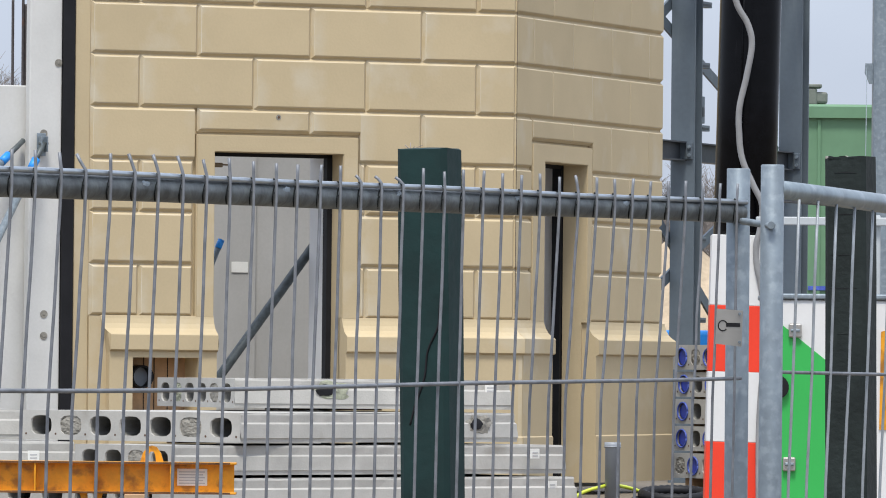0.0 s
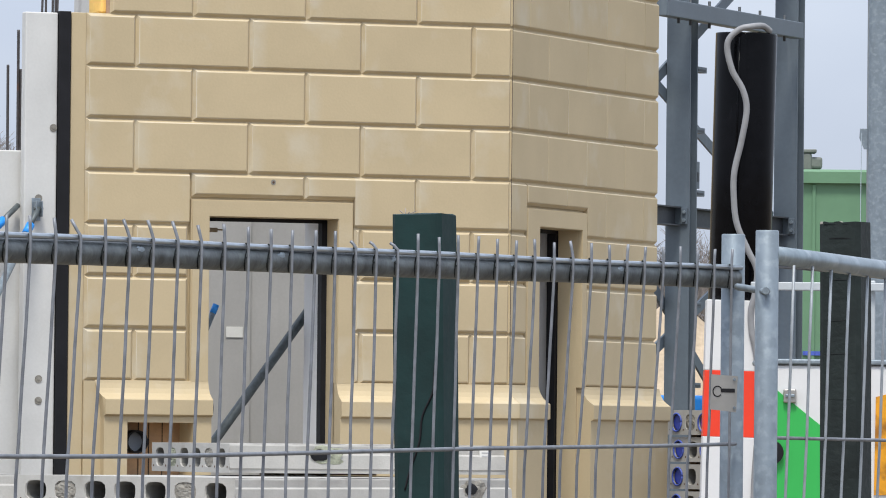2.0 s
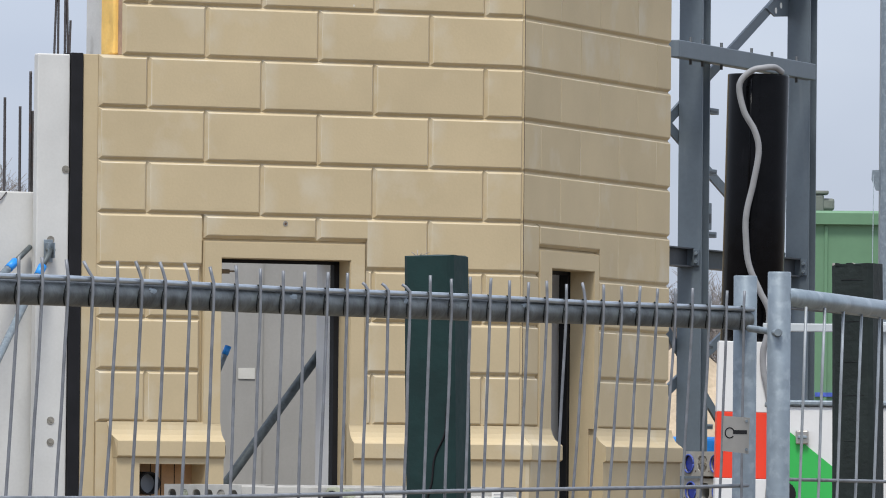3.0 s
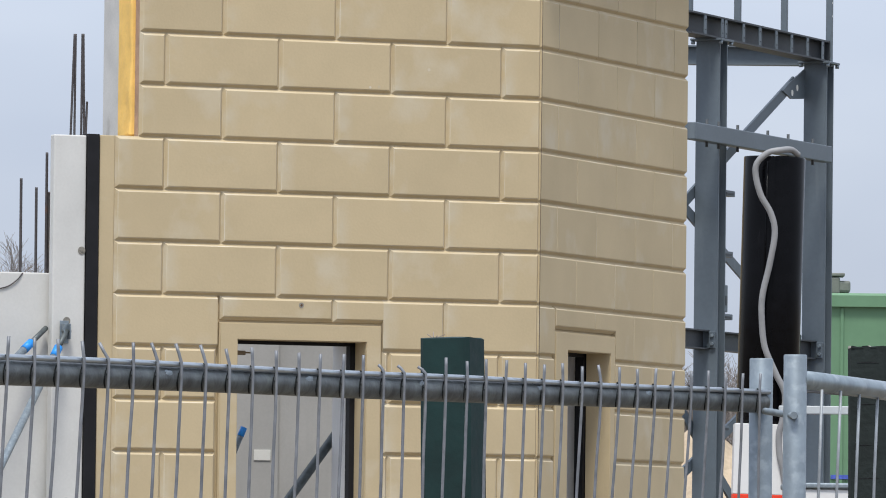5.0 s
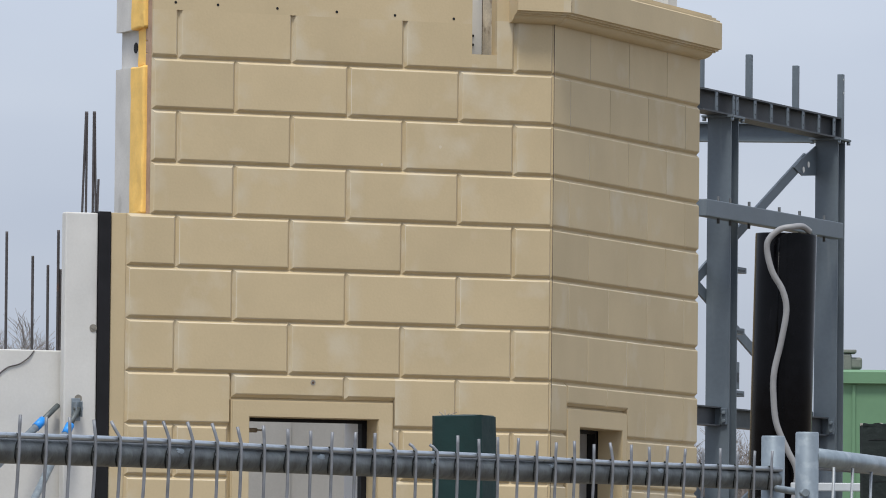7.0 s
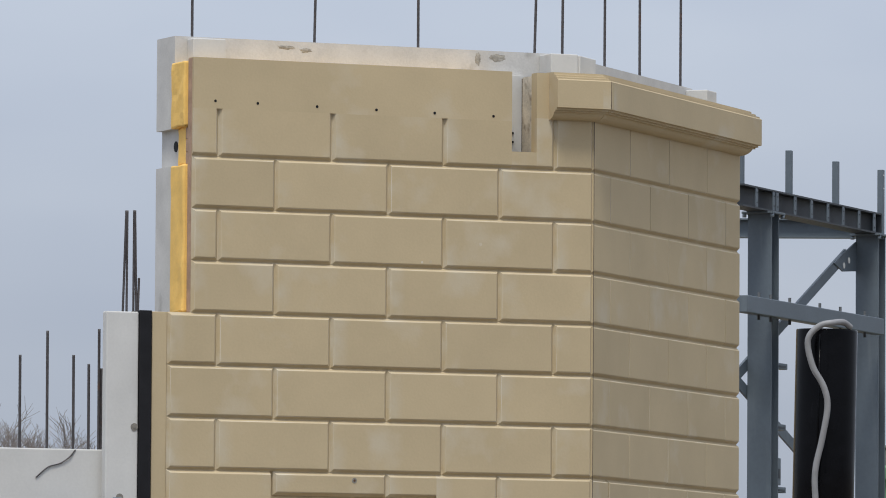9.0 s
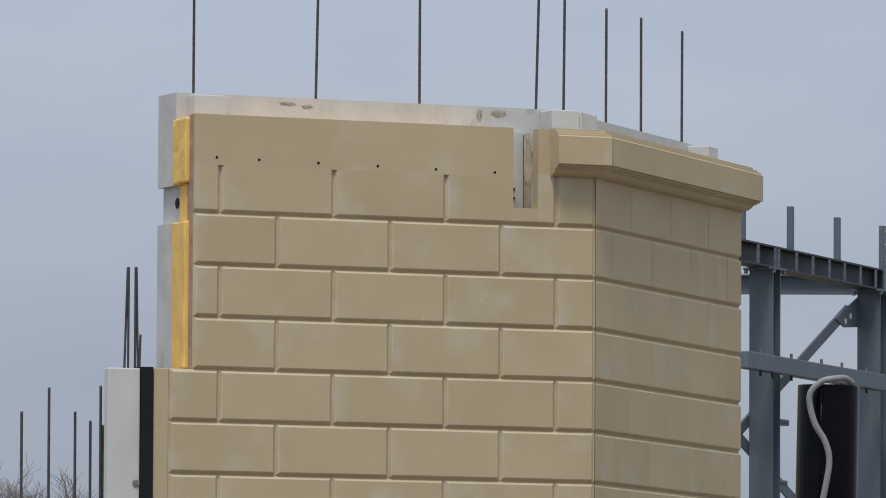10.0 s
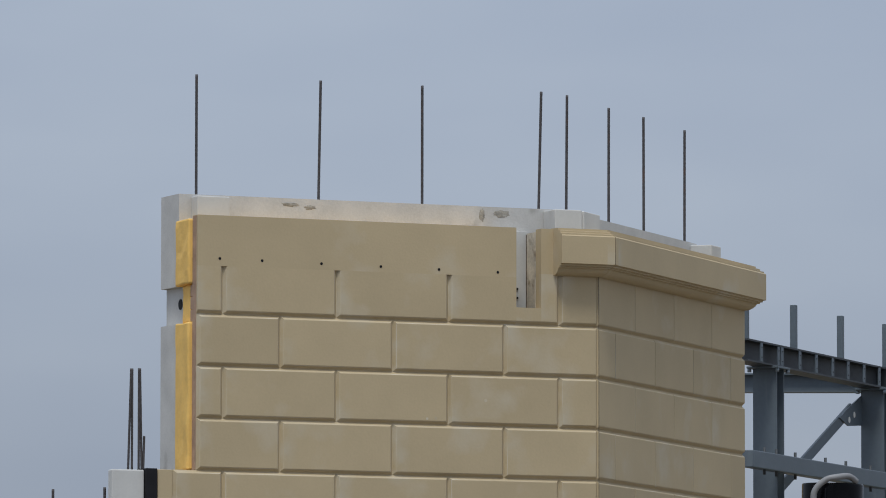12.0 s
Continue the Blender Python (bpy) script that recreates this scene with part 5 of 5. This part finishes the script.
tube(b, [Vector((0.455, 12.9, 2.0125)), Vector((0.57, 13.15, 2.006)), Vector((0.675, 13.4, 2.0)), Vector((1.08, 14.4, 1.985))], 0.0172, 16)
part("top_rail", b, RAILBRIGHT, fence2)
b = bmesh.new()
tube(b, [(0.45, 12.9, 0.04), (0.45, 12.9, 2.054), (0.45, 12.9, 2.056)], [0.0205, 0.0205, 0.019], 24)
part("end_post", b, GALV, fence2)
for z in (1.9935, 1.692, 1.395, 1.10, 0.8, 0.5, 0.2):
    b = bmesh.new()
    tube(b, [Vector((0.455, 12.895, z)), Vector((0.675, 13.395, z - 0.003)), Vector((1.08, 14.395, z - 0.008))], 0.0031, 8)
    part("cross_wire", b, WIRE, fence2)
for i in range(22):
    p = BL + (BR - BL) * ((i + 0.65) * 0.1835)
    sway = rw.uniform(-0.001, 0.001)
    b = bmesh.new()
    tube(b, [p + Vector((0.002, -0.006, 1.9965)), p + Vector((-0.002 + sway, -0.006, 1.85)), p + Vector((-0.006, -0.006, 1.69)), p + Vector((-0.013 + sway, -0.006, 1.5)), p + Vector((-0.04, -0.006, 0.12))], 0.0026, 8)
    part("upright_wire", b, CLEANWIRE, fence2)
for x, y in ((0.42, 12.96), (on_fence(-0.12).x, on_fence(-0.12).y), (1.08, 14.4)):
    t = thing("concrete_block", pose(x, y, 0.0, 0, 0, 66), "grey concrete ballast block under the fence", "block", "fence feet")
    b = bmesh.new()
    soft_box(b, -0.11, 0.11, -0.35, 0.35, 0, 0.039, 0.015, 2)
    part("block", b, SLAB, t)

sign = thing("metal_plate", pose(0.353, 12.99, 1.738, 0, 0, 8), "small stainless plate with dark emblem clamped on the fence", "plate")
b = bmesh.new()
plate(b, [(0.0, 0.003), (0.047, -0.002), (0.049, 0.062), (0.002, 0.065)], -0.0098, -0.0088)
sheet = part("sheet", b, STAINLESS, sign)
b = bmesh.new()
tube(b, [(0.013 + 0.008 * math.cos(a), -0.0104, 0.035 + 0.009 * math.sin(a)) for a in (0.6 + 5.0 * i / 16 for i in range(17))], 0.0011, 6)
part("emblem_ring", b, GASKET, sheet)
b = bmesh.new()
box(b, 0.019, 0.044, -0.0108, -0.0099, 0.033, 0.040)
part("emblem_bar", b, GASKET, sheet)
for x, z in ((0.043, 0.056), (0.043, 0.006)):
    b = bmesh.new()
    tube(b, [(x, -0.0125, z), (x, -0.0099, z)], 0.0026, 10)
    part("rivet", b, GALV, sheet)


# ---- dark green posts behind the fence ----
def green_post(m, w, top, label, seed, paint):
    t = thing("green_post", m, label, "post", "green posts")
    b = bmesh.new()
    nz, ring = 26, []
    c = 0.10 * w
    out = [(c, 0), (w - c, 0), (w, c), (w, w - c), (w - c, w), (c, w), (0, w - c), (0, c)]
    for i in range(nz + 1):
        z = top * i / nz
        f = 0.05 * w
        ring.append([b.verts.new((x + f * 0.5 * noise.noise((z * 2.2, k * 3.1, seed)), y + f * 0.3 * noise.noise((z * 2.5, k * 1.7, seed + 4)),
                                  z + (0.006 * noise.noise((x * 30, y * 30, seed)) if i == nz else 0))) for k, (x, y) in enumerate(out)])
    for p, q in zip(ring, ring[1:]):
        for k in range(8):
            b.faces.new((p[k], p[(k + 1) % 8], q[(k + 1) % 8], q[k]))
    cen = b.verts.new((w / 2, w / 2, top + 0.003))
    for k in range(8):
        b.faces.new((ring[-1][k], ring[-1][(k + 1) % 8], cen))
    b.faces.new(ring[0][::-1])
    return t, part("shaft", b, paint, t)


g1, g1s = green_post(pose(-0.1875, 13.9, 0.0) @ pose(0, 0, 0, 0, -1.2, -19), 0.100, 2.108, "dark green painted wooden post with a long crack", 1.0, POSTGREEN)
b = bmesh.new()
tube(b, curve_points([(0.092, -0.0005, 1.845), (0.086, -0.0008, 1.81), (0.082, -0.0008, 1.77), (0.061, -0.0008, 1.725), (0.054, -0.0008, 1.675), (0.034, -0.0005, 1.62), (0.024, 0.0, 1.585)], 5), 0.0021, 5)
part("crack", b, GASKET, g1s)
b = bmesh.new()
for d in ((0.02, 0.01, 0.007), (-0.012, 0.0, 0.008), (0.012, -0.01, 0.004), (-0.004, 0.01, 0.012)):
    tube(b, [(0.02, 0.03, 2.106), (0.02 + d[0], 0.03 + d[1], 2.108 + d[2])], 0.0009, 4)
part("dry_twig", b, BARK, g1s)
g2, g2s = green_post(pose(0.652, 15.0, 0.0) @ pose(0, 0, 0, 0, -0.7, -19), 0.088, 2.13, "blackish green painted wooden post with a worn splintered top", 7.0, POSTDARK)
rs = random.Random(3)
x = 0.003
for k in range(9):
    b = bmesh.new()
    wd = min(rs.uniform(0.004, 0.018), 0.084 - x)
    hgt = rs.choice((0.0008, 0.0015, 0.004))
    plate(b, [(x, 2.1275), (x + wd, 2.1275), (x + wd, 2.13 + hgt * 0.3), (x + wd * rs.uniform(0.3, 0.8), 2.13 + hgt * 0.8), (x, 2.13 + hgt * 0.6)], rs.uniform(-0.0015, 0.004), 0.01)
    x += wd
    if x > 0.078:
        x = 0.012
    part("splinter", b, POSTDARK if k % 3 else SPLINTER, g2s)
for z in (2.098, 2.061, 2.013, 1.93, 1.862, 1.77, 1.69):
    b = bmesh.new()
    x0, x1 = rs.uniform(0.004, 0.03), rs.uniform(0.05, 0.083)
    tube(b, curve_points([(x0, 0.0, z), (0.5 * (x0 + x1), -0.0006, z + rs.uniform(-0.0006, 0.0006)), (x1, 0.0, z + rs.uniform(-0.001, 0.001))], 4), 0.0006, 5)
    part("saw_mark", b, GASKET if rs.random() < 0.6 else POSTDARK, g2s)
